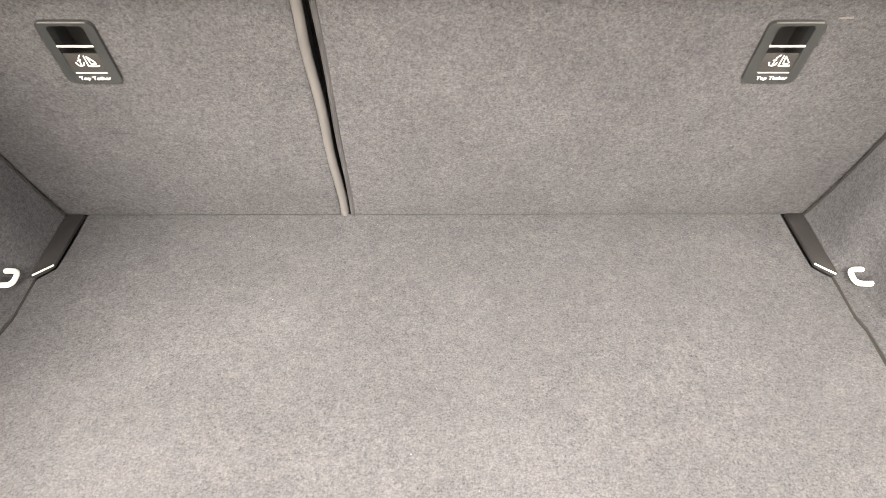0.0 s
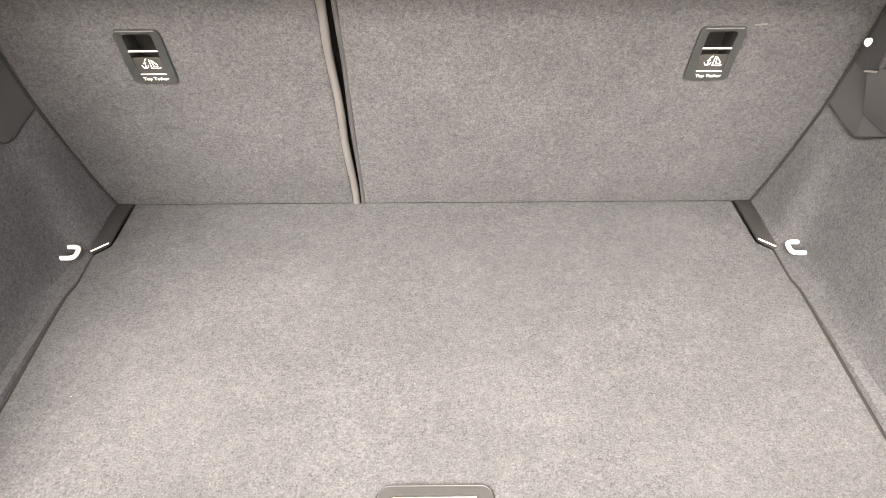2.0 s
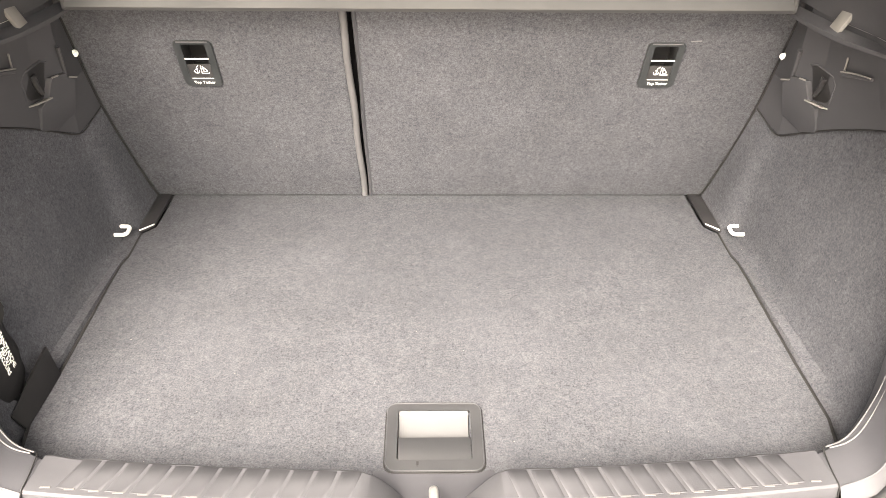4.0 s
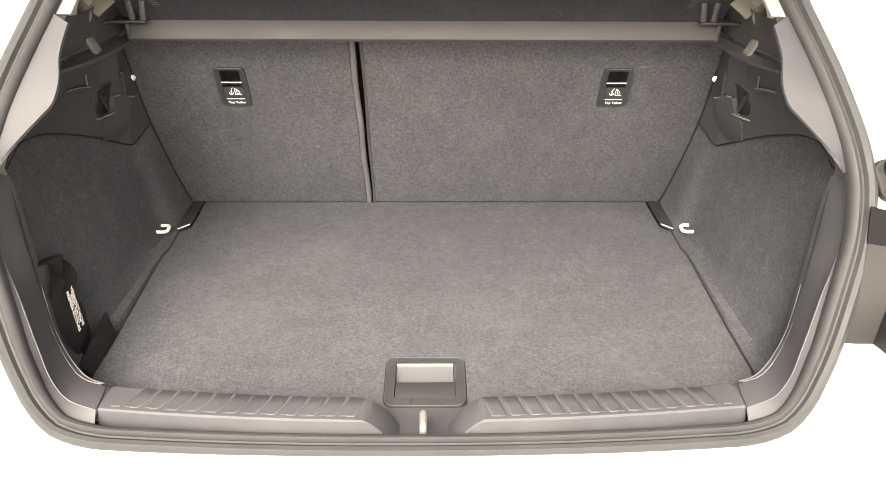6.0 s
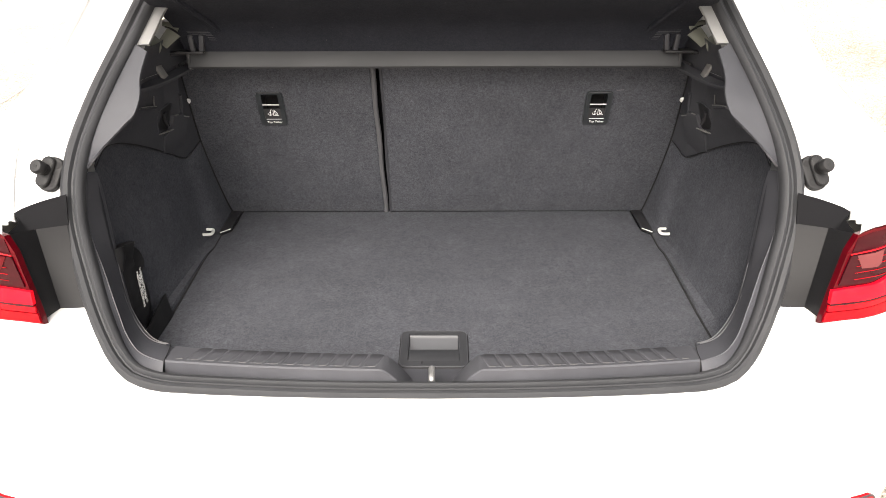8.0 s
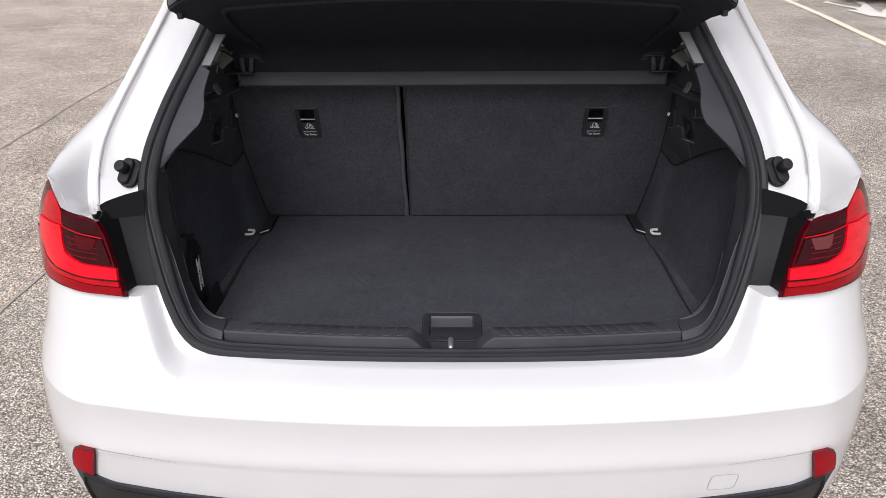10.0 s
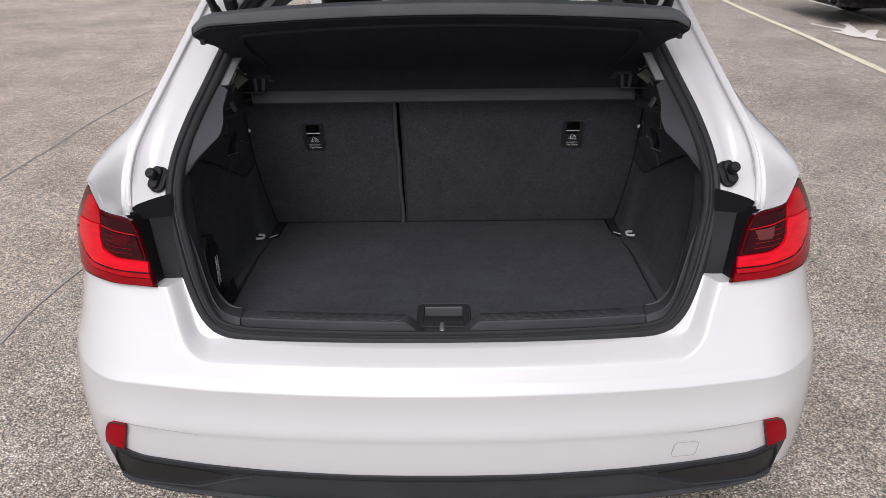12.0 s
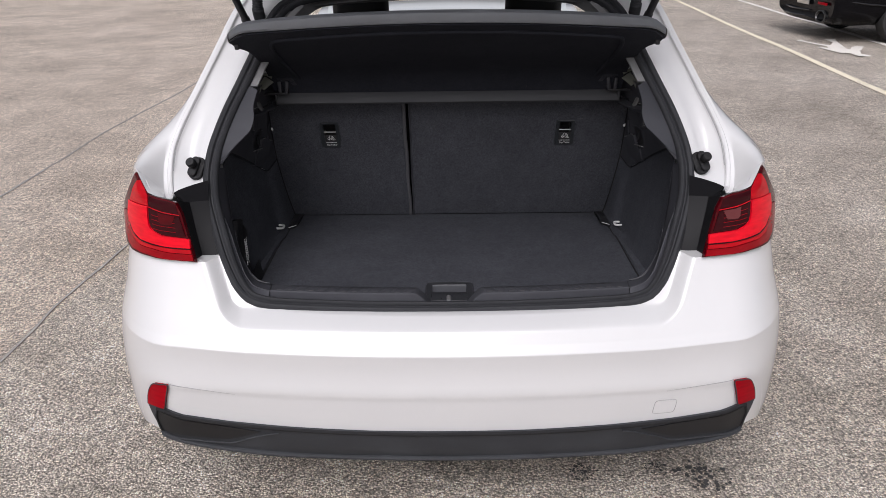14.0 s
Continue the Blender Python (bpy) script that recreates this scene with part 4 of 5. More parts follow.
for s in (1, -1):
    face = [((a[0] + b[0]) / 2 + 0.004 * min(1, i / 2), (a[1] + b[1]) / 2 - 0.002, (a[2] + b[2]) / 2 + 0.003) for i, (a, b) in enumerate(zip(TRIM_RIDGE, FELT_START))]
    rise = [(x + 0.004 * min(1, i / 3), y - 0.005 * min(1, i / 3), z + 0.005 * min(1, i / 3)) for i, (x, y, z) in enumerate(SEAL_IN[:10])]
    ct = part("corner_trim", grid([spline(side(c, s), 60) for c in (rise, TRIM_RIDGE, face, FELT_START, [(x, y + 0.006, z - 0.03) for x, y, z in FELT_START])]), M_CORNER, car, "dark plastic corner trim of the boot", sharp=25)
    part("trim_ridge", tube(spline(side(TRIM_RIDGE, s), 60), 0.0011, 6), M_FLANGE, ct, "worn moulded ridge of the trim")
    part("trim_edge", tube(spline(side([(x + 0.0005, y - 0.001, z + 0.001) for x, y, z in FELT_REAR[:7]], s), 50), 0.0010, 6), M_PIPING, ct, "pale thin trim edge")
    second = [(0.468, -0.013, 0.6685), (0.488, -0.009, 0.672), (0.506, 0.000, 0.6785), (0.526, 0.017, 0.694), (0.541, 0.033, 0.714), (0.552, 0.048, 0.734)]
    part("trim_edge", tube(spline(side(second, s), 40), 0.0010, 6), M_PIPING, ct, "pale thin trim edge")
    part("trim_joint", tube(spline(side([(0.460, -0.012, 0.668), (0.453, -0.046, 0.6735), (0.450, -0.068, 0.6775), (0.450, -0.073, 0.674), (0.451, -0.078, 0.655)], s), 20), 0.0008, 6), M_VOID, ct)

def trim_at(s, y, z, out=0.0):
    """A point on the upper side trim near its hook, standing out towards the boot."""
    return Vector((s * (0.570 - 0.39 * (y - 0.461) - 0.32 * (z - 0.922) - out), y, z))


def trim_block(s, outline, out, root=-0.004):
    """A raised moulding on the upper side trim with an outline of (y, z)."""
    cy, cz = sum(p[0] for p in outline) / len(outline), sum(p[1] for p in outline) / len(outline)
    rows = [[trim_at(s, cy + (y - cy) * k, cz + (z - cz) * k, d) for y, z in outline] for k, d in ((1.0, root), (1.0, out - 0.0008), (0.97, out), (0.02, out))]
    return grid(rows, closed_v=True)


# ---- side trims: felt below, plastic above ----
FELT = [
    [(0.530, 0.66, 0.570), (0.530, 0.55, 0.570), (0.5295, 0.528, 0.570), (0.5295, 0.462, 0.570), (0.5345, 0.430, 0.570), (0.5355, 0.28, 0.570), (0.5365, 0.15, 0.570), (0.540, 0.06, 0.575), (0.49, 0.0, 0.60)],
    [(0.531, 0.655, 0.598), (0.531, 0.552, 0.598), (0.5303, 0.528, 0.598), (0.5303, 0.462, 0.599), (0.5355, 0.430, 0.600), (0.5365, 0.28, 0.601), (0.5375, 0.15, 0.601), (0.542, 0.06, 0.606), (0.50, 0.004, 0.64)],
    [(0.535, 0.650, 0.612), (0.544, 0.558, 0.606), (0.558, 0.525, 0.605), (0.560, 0.48, 0.606), (0.560, 0.43, 0.610), (0.560, 0.28, 0.613), (0.559, 0.15, 0.613), (0.552, 0.06, 0.624), (0.515, 0.012, 0.67)],
    [(0.548, 0.616, 0.72), (0.556, 0.56, 0.715), (0.568, 0.53, 0.71), (0.578, 0.48, 0.72), (0.584, 0.42, 0.735), (0.590, 0.29, 0.75), (0.588, 0.19, 0.75), (0.578, 0.115, 0.755), (0.561, 0.070, 0.76)],
    [(0.556, 0.581, 0.828), (0.568, 0.553, 0.816), (0.581, 0.524, 0.806), (0.594, 0.476, 0.834), (0.606, 0.42, 0.868), (0.615, 0.34, 0.909), (0.615, 0.27, 0.938), (0.606, 0.20, 0.955), (0.590, 0.132, 0.945)],
]
UPPER = [
    [(0.557, 0.578, 0.826), (0.566, 0.551, 0.814), (0.577, 0.521, 0.804), (0.590, 0.474, 0.832), (0.599, 0.418, 0.866), (0.605, 0.338, 0.907), (0.604, 0.268, 0.936), (0.598, 0.198, 0.953), (0.587, 0.130, 0.945)],
    [(0.557, 0.557, 0.90), (0.559, 0.53, 0.895), (0.562, 0.499, 0.89), (0.582, 0.45, 0.905), (0.590, 0.40, 0.92), (0.596, 0.32, 0.945), (0.594, 0.25, 0.965), (0.588, 0.19, 0.975), (0.578, 0.140, 0.972)],
    [(0.556, 0.525, 1.00), (0.552, 0.50, 1.00), (0.545, 0.474, 1.00), (0.560, 0.43, 1.00), (0.566, 0.385, 1.00), (0.568, 0.32, 1.005), (0.562, 0.25, 1.010), (0.552, 0.20, 1.015), (0.535, 0.165, 1.015)],
    [(0.554, 0.515, 1.035), (0.548, 0.49, 1.035), (0.540, 0.465, 1.035), (0.543, 0.42, 1.035), (0.549, 0.375, 1.038), (0.551, 0.32, 1.045), (0.545, 0.26, 1.052), (0.534, 0.225, 1.060), (0.527, 0.206, 1.060)],
]
PILLAR = [
    [(0.525, 0.515, 1.035), (0.535, 0.465, 1.035), (0.543, 0.42, 1.035), (0.551, 0.32, 1.045), (0.545, 0.26, 1.052), (0.527, 0.206, 1.062)],
    [(0.515, 0.56, 1.10), (0.526, 0.50, 1.10), (0.530, 0.45, 1.10), (0.532, 0.38, 1.10), (0.528, 0.33, 1.105), (0.515, 0.270, 1.120)],
    [(0.48, 0.75, 1.26), (0.485, 0.68, 1.26), (0.486, 0.62, 1.26), (0.484, 0.55, 1.26), (0.478, 0.50, 1.262), (0.470, 0.447, 1.268)],
]
for s in (1, -1):
    st = part("side_trim", loft([side(c, s) for c in FELT], 70, 22), M_SIDEFELT, car, "dark felt-covered boot side trim")
    up = part("upper_side_trim", grid([side(c, s) for c in UPPER]), M_UPPER, car, "black plastic upper side trim", sharp=9)
    part("pillar_trim", loft([side(c, s) for c in PILLAR[:2]], 30, 8), M_UPPER, up)
    part("ledge_trim", thicken(loft([side([(0.52, 0.50, 1.031), (0.535, 0.44, 1.031), (0.548, 0.36, 1.034), (0.558, 0.28, 1.042)], s), side([(0.505, 0.50, 1.026), (0.515, 0.43, 1.026), (0.530, 0.35, 1.029), (0.548, 0.27, 1.038)], s)], 24), 0.006), M_UPPER, up)
    # grey flange that widens in the middle
    inn = [(0.576, 0.103, 0.968), (0.556, 0.124, 0.989), (0.528, 0.150, 1.015), (0.515, 0.164, 1.028), (0.509, 0.186, 1.052), (0.514, 0.218, 1.080), (0.509, 0.256, 1.113)]
    out = [(0.586, 0.098, 0.955), (0.584, 0.130, 0.988), (0.577, 0.165, 1.021), (0.571, 0.190, 1.042), (0.562, 0.215, 1.064), (0.551, 0.245, 1.092), (0.538, 0.278, 1.122)]
    part("pillar_flange", thicken(loft([side(inn, s), side(out, s)], 30, 5), 0.004), M_FLANGE, up, "grey plastic pillar flange")
    lt_in = [(0.514, 0.282, 1.119), (0.503, 0.310, 1.145), (0.495, 0.332, 1.165), (0.447, 0.444, 1.261), (0.408, 0.489, 1.305)]
    lt_out = [(0.538, 0.279, 1.119), (0.527, 0.310, 1.147), (0.518, 0.330, 1.165), (0.463, 0.447, 1.268), (0.42, 0.493, 1.31)]
    part("upper_pillar_trim", thicken(loft([side(lt_in, s), side(lt_out, s)], 24, 4), 0.006), M_PILLAR, up, "pale grey upper pillar trim")
    # hook housing, slot with its tongue, second pocket, clips and tabs
    hook = part("hook_housing", trim_block(s, [(0.512, 0.846), (0.508, 0.904), (0.494, 0.912), (0.488, 0.921), (0.462, 0.924), (0.458, 0.894), (0.446, 0.884), (0.446, 0.846), (0.476, 0.832)], 0.008), M_UPPER, up, "raised hook housing", sharp=25)
    # slot has no depth: black colour stands for the shade inside
    part("hook_slot", trim_block(s, [(0.4575, 0.950), (0.448, 0.954), (0.420, 0.948), (0.417, 0.938), (0.430, 0.901), (0.4575, 0.896)], 0.0012), M_POCKET, hook)
    part("slot_rim", tube([trim_at(s, y, z, 0.002) for y, z in ((0.458, 0.951), (0.447, 0.956), (0.419, 0.949), (0.415, 0.938), (0.427, 0.902))], 0.0016, 6), M_UPPER, hook)
    part("bag_hook", tube([trim_at(s, y, z, d) for y, z, d in ((0.436, 0.940, 0.000), (0.440, 0.922, 0.004), (0.444, 0.908, 0.010))], lambda t: 0.0055 - 0.002 * t, 8), M_BLACK2, hook, "black fold-out bag hook")
    tongue = [trim_at(s, 0.458, 0.8935, 0.000), trim_at(s, 0.458, 0.8965, 0.013), trim_at(s, 0.430, 0.8975, 0.012), trim_at(s, 0.427, 0.8945, 0.000)]
    bm = bmesh.new()
    bm.faces.new([bm.verts.new(p) for p in tongue])
    part("hook_tongue", thicken(bm, 0.0022), M_EDGE, hook)
    # highlights on the housing's edges, put in as pale tubes
    for y0, z0, y1, z1 in ((0.511, 0.9055, 0.494, 0.9125), (0.474, 0.9235, 0.463, 0.9245)):
        part("housing_edge_glint", tube([trim_at(s, y0, z0, 0.0075), trim_at(s, y1, z1, 0.0075)], 0.0014, 6), M_EDGE, hook)
    part("trim_fin", tube([trim_at(s, 0.496, 0.916, 0.001), trim_at(s, 0.480, 0.965, 0.001)], 0.0035, 6), M_UPPER, up)
    # shallow black block, coloured like the shade of a pocket
    pk = part("side_pocket", trim_block(s, [(0.392, 0.966), (0.385, 0.990), (0.360, 0.984), (0.324, 0.986)], 0.001, -0.004), M_POCKET, up)
    # pale tubes paint the bright edges of the pocket
    part("pocket_edge", tube([(s * 0.566, 0.385, 0.991), (s * 0.572, 0.392, 0.967)], 0.0014, 6), M_EDGE, pk)
    part("pocket_ledge", tube([(s * 0.571, 0.392, 0.965), (s * 0.573, 0.36, 0.975), (s * 0.571, 0.324, 0.985)], lambda t: 0.0045 - 0.002 * t, 8), M_UPPER, pk)
    part("pocket_edge", tube([(s * 0.567, 0.392, 0.968), (s * 0.569, 0.36, 0.978), (s * 0.568, 0.324, 0.987)], 0.0011, 6), M_EDGE, pk)
    part("shelf_clip", box(0.006, 0.024, 0.034, (s * 0.541, 0.386, 1.040), 0.0015, 2, Matrix.Rotation(radians(25 * s), 4, "Y")), M_EDGE, up, "small pale shelf clip")
    part("white_clip", lathe([(0.0, 0.005), (0.004, 0.004), (0.0062, 0.0), (0.0, -0.002)], Matrix.Translation((s * 0.550, 0.529, 0.936)) @ Matrix.Rotation(radians(-70 * s), 4, "Y"), 7), M_PRINT, up, "small white clip")
    # black tube stands for the shade between seat back and side trim
    part("seat_gap", tube(spline(side([(0.529, 0.650, 0.600), (0.536, 0.636, 0.64), (0.547, 0.612, 0.72), (0.5555, 0.577, 0.828), (0.555, 0.547, 0.92), (0.554, 0.521, 1.01)], s), 24), 0.0019, 6), M_VOID, st)
    # black tube along the joint paints the shadow under the plastic's overhang
    seam = [(x - 0.001, y - 0.001, z - 0.001) for x, y, z in UPPER[0]]
    part("trim_seam_shade", tube(spline(side(seam, s), 60), 0.0013, 6), M_VOID, up, "joint between felt and plastic with its shadow drawn as a black line")
    # belt guide shells seen past the shelf
    part("belt_guide", thicken(loft([side([(0.500, 0.410, 1.105), (0.512, 0.414, 1.112), (0.526, 0.420, 1.119)], s), side([(0.514, 0.402, 1.094), (0.522, 0.404, 1.100), (0.534, 0.410, 1.108)], s), side([(0.526, 0.396, 1.084), (0.534, 0.398, 1.090), (0.541, 0.402, 1.098)], s)], 12, 8), 0.003), M_GUIDE, up, "pale olive belt guide moulding")
    part("belt_guide", thicken(loft([side([(0.533, 0.392, 1.100), (0.541, 0.394, 1.107), (0.551, 0.40, 1.112)], s), side([(0.532, 0.386, 1.088), (0.543, 0.386, 1.092), (0.556, 0.392, 1.094)], s), side([(0.538, 0.388, 1.077), (0.546, 0.388, 1.078), (0.558, 0.392, 1.078)], s)], 14, 10), 0.004), M_GUIDE, up, "rounded olive belt guide cover")
    part("belt_guide", thicken(loft([side([(0.506, 0.430, 1.118), (0.522, 0.432, 1.126), (0.540, 0.438, 1.128)], s), side([(0.510, 0.426, 1.110), (0.524, 0.428, 1.118), (0.540, 0.432, 1.120)], s)], 12, 4), 0.003), M_GUIDE, up)
    part("belt_slot", tube(spline(side([(0.506, 0.416, 1.110), (0.518, 0.420, 1.117), (0.532, 0.424, 1.120)], s), 12), 0.0016, 6), M_VOID, up)
    # lashing loops and tab pieces at the front corners
    lp = [(x + 0.006, y, z - 0.003) for x, y, z in ((0.566, 0.527, 0.617), (0.555, 0.527, 0.617), (0.545, 0.527, 0.617), (0.540, 0.526, 0.617), (0.5365, 0.522, 0.617), (0.536, 0.514, 0.616), (0.5365, 0.507, 0.616), (0.540, 0.503, 0.616), (0.546, 0.502, 0.616), (0.556, 0.502, 0.616), (0.568, 0.502, 0.616))]
    part("lashing_loop", tube(spline(side(lp, s), 40), 0.0036, 10), M_LOOP, st, "pale metal lashing loop")
    tri = [(s * 0.505, 0.652), (s * 0.531, 0.652), (s * 0.533, 0.530), (s * 0.528, 0.5275), (s * 0.508, 0.548)]
    tp = part("corner_tab", prism(tri if s < 0 else tri[::-1], 0.006, Matrix.Translation((0, 0, 0.5985)), 0.001), M_BLACK2, st, "black plastic corner tab")
    part("tab_edge", tube([(s * 0.508, 0.547, 0.605), (s * 0.529, 0.5275, 0.605)], 0.0012, 6), M_LOOP, tp)

# stowage divider beside the bag
dv = thicken(loft([[(-0.537, 0.080, 0.597), (-0.536, 0.13, 0.597), (-0.535, 0.180, 0.597)], [(-0.556, 0.088, 0.612), (-0.550, 0.135, 0.630), (-0.543, 0.186, 0.646)]], 16), 0.004)
part("stowage_divider", dv, M_DEEP, car, "black plastic stowage divider")

# top frame of the opening, struts and wiring hose
part("roof_frame", loft([SEAL_IN[14:] + flip(SEAL_IN[14:-1][::-1]), [(x * 0.94, y + 0.05, z - 0.03) for x, y, z in SEAL_IN[14:] + flip(SEAL_IN[14:-1][::-1])]], 60), M_PILLAR, car, "pale inner roof frame")
part("roof_flange", loft([[(x * 1.05, y + 0.01, z + 0.012) for x, y, z in SEAL[20:] + [(0, 0.52, 1.347)] + flip(SEAL[:19:-1])], [(x * 1.16, y + 0.05, z + 0.035) for x, y, z in SEAL[20:] + [(0, 0.52, 1.347)] + flip(SEAL[:19:-1])]], 60), M_WHITE, car)
for s in (1, -1):
    base, topp = Vector((s * 0.556, 0.425, 1.258)), Vector((s * 0.640, 0.10, 1.72))
    st = part("gas_strut", tube([base.lerp(topp, t) for t in (0, 0.05, 0.051, 0.6, 0.601, 1.0)], lambda t: 0.0055 if t > 0.7 else (0.010 if t > 0.25 else 0.012), 14), M_BLACK2, car, "black gas strut")
    part("strut_foot", lathe([(0.0, 0.014), (0.013, 0.012), (0.016, 0.0), (0.016, -0.012)], Matrix.Translation(base) @ Matrix.Rotation(radians(40), 4, "X"), 16), M_BLACK, st)
    hp = spline([(s * 0.530, 0.455, 1.275), (s * 0.527, 0.43, 1.31), (s * 0.515, 0.41, 1.36), (s * 0.495, 0.40, 1.42), (s * 0.47, 0.40, 1.48)], 121)
    part("wiring_hose", tube(hp, lambda t: 0.0165 if t < 0.16 else 0.0125 + 0.0022 * math.cos(t * 120 * math.pi / 2), 14), M_RUBBER, car, "corrugated rubber wiring hose")

# open tailgate overhead
gate_rows = []
for t, w in ((0.0, 0.56), (0.25, 0.60), (0.55, 0.63), (0.8, 0.60), (1.0, 0.55)):
    y, z = 0.50 - 0.85 * t, 1.40 + 0.50 * t + 0.10 * math.sin(math.pi * t)
    gate_rows.append([(w * k / 10, y, z - 0.03 * (k / 10) ** 2) for k in range(-10, 11)])
gate = part("tailgate", thicken(grid(gate_rows), 0.03), M_WHITE, car, "white open tailgate")
part("tailgate_liner", grid([[(x * 0.9, y, z - 0.045) for x, y, z in r] for r in gate_rows]), M_BLACK, gate)

# ---- rear seat backs ----
def seat_y(z):
    return 0.656 - 0.317 * (z - 0.597)


SEAT_TO = Matrix.Translation((0, 0.656, 0.597)) @ Matrix.Rotation(math.atan(0.317), 4, "X") @ Matrix.Rotation(radians(90), 4, "X")


def seat_back(name, x0b, x1b, x0t, x1t, hole, label):
    """A folding backrest: outlined in its own plane (x, way up), pulled forwards."""
    H = 0.50
    o = [(x0b, 0.0), (x1b, 0.0), (x1b + (x1t - x1b) * 0.33, H * 0.33), (x1b + (x1t - x1b) * 0.66, H * 0.66), (x1t, H), (x0t, H)]
    t = thing(name, label, "car seat", (x0b, 0.656, 0.597))
    bm = prism(o, -0.09, Matrix(), 0.006, 3)
    cuts = [(axis, v + d) for axis, v, half in ((0, hole, 0.0188), (1, 0.334, 0.0332)) for d in (-half, half)]
    for axis, v in cuts:
        co, no = [0, 0, 0], [0, 0, 0]
        co[axis], no[axis] = v, 1
        bmesh.ops.bisect_plane(bm, geom=bm.verts[:] + bm.edges[:] + bm.faces[:], plane_co=co, plane_no=no)
    inside = [f for f in bm.faces if f.calc_center_median().z > -0.001 and abs(f.calc_center_median().x - hole) < 0.018 and abs(f.calc_center_median().y - 0.334) < 0.033]
    bmesh.ops.delete(bm, geom=inside, context="FACES")
    bmesh.ops.transform(bm, matrix=SEAT_TO, verts=bm.verts[:])
    part("back_panel", bm, M_SEATFELT, t, "grey felt-backed panel")
    return t


left_back = seat_back("rear_seat_back", -0.56, -0.1345, -0.575, -0.142, -0.3725, "narrow rear seat back covered in dark grey felt")
right_back = seat_back("rear_seat_back", -0.1185, 0.56, -0.1170, 0.575, 0.3690, "wide rear seat back covered in dark grey felt")
part("piping", tube(spline([SEAT_TO @ Vector((-0.1315 - 0.0065 * t + 0.0011 * math.sin(17 * t), 0.5 * t, -0.006)) for t in [k / 12 for k in range(13)]], 60), 0.0062, 10), M_PIPING, left_back, "pale grey vinyl edge roll")
part("piping", tube(spline([SEAT_TO @ Vector((-0.1190 + 0.0015 * t + 0.0008 * math.sin(13 * t), 0.5 * t, -0.003)) for t in [k / 12 for k in range(13)]], 60), 0.0038, 8), M_FLANGE, right_back, "dark grey seam roll")
# added black block: puts the darkness between the two backs into colour
part("gap_shade_block", box(0.06, 0.02, 0.52, (-0.122, seat_y(0.83) + 0.07, 0.84), 0.005, 2, Matrix.Rotation(math.atan(0.317), 4, "X")), M_VOID, right_back)


def tether(cx, owner):
    """Anchor recess: bezel, hollow with a bar, label with symbol and words."""
    to = SEAT_TO @ Matrix.Translation((cx, 0.328, 0.0005))
    W, H = 0.060, 0.090
    bez = part("tether_bezel", frame_plate(rounded(W, H, 0.008), rounded(0.037, 0.066, 0.004, cy=0.006), 0.0035, to), M_TETHER, owner, "dark plastic tether anchor surround")
    well_rows = [[to @ Vector((x * k, 0.006 + (y - 0.006) * k, d)) for x, y in rounded(0.0385, 0.0675, 0.004, cy=0.006)] for k, d in ((1.0, 0.0), (0.96, -0.028), (0.5, -0.030), (0.02, -0.030))]
    part("tether_hollow", grid(well_rows, closed_v=True), M_POCKET, bez, "dark hollow of the anchor")
    part("bezel_edge", tube([to @ Vector((x, 0.0442, 0.0035)) for x in (-0.024, 0.0, 0.024)], 0.0009, 6), M_PIPING, bez)
    part("tether_bar", tube([to @ Vector((x, 0.0115, 0.003)) for x in (-0.019, 0.0, 0.019)], 0.0012, 8), M_LOOP, bez, "bright anchor bar")
    lab = part("tether_label", prism(rounded(0.037, 0.029, 0.002, cy=-0.014), 0.0012, to @ Matrix.Translation((0.0, 0, 0.0016)), 0.0004), M_BLACK, bez)
    z = 0.0034
    draw = [[(-0.003, 0.010), (-0.006, 0.006), (-0.0068, -0.005)], [(-0.0115, -0.001), (-0.010, -0.0052), (-0.007, -0.0062), (-0.004, -0.0045), (-0.003, -0.001)], [(-0.0088, 0.002), (-0.0048, 0.0028)], [(0.0005, 0.009), (0.0, -0.006), (0.011, -0.0065), (0.012, -0.005)], [(0.003, 0.007), (0.004, -0.003), (0.0095, -0.003)], [(0.003, 0.008), (0.0095, -0.001)]]
    for d in draw:
        part("symbol_stroke", tube([to @ Vector((x + 0.002, y - 0.011, z)) for x, y in d], 0.0007, 5), M_PRINT, lab)
    part("label_rule", tube([to @ Vector((x, -0.0275, z)) for x in (-0.016, 0.018)], 0.0006, 5), M_PRINT, lab)
    lettering("label_words", "Top Tether", 0.0072, to @ Matrix.Translation((0.002, -0.0355, 0.0042)), lab)


tether(-0.3725, left_back)
tether(0.3690, right_back)
part("fixing_wire", tube([SEAT_TO @ Vector((0.405, 0.375, 0.001)), SEAT_TO @ Vector((0.421, 0.376, 0.001))], 0.0011, 6), M_PIPING, right_back)

# ---- boot floor board ----
board = thing("boot_floor", "dark grey felt boot floor board with a recessed handle", "boot floor", (0, 0.3, 0.585))
half_o = [(0.503, 0.6615), (0.504, 0.60), (0.506, 0.548), (0.5265, 0.5265), (0.5268, 0.457), (0.5318, 0.434), (0.5328, 0.39), (0.5328, 0.28), (0.5332, 0.19), (0.536, 0.09), (0.518, 0.0), (0.46, -0.008), (0.3, -0.03), (0.12, -0.038)]
o = half_o + [(0.080, -0.03), (0.068, 0.004), (-0.068, 0.004), (-0.080, -0.03)] + [(-x, y) for x, y in half_o[::-1]]


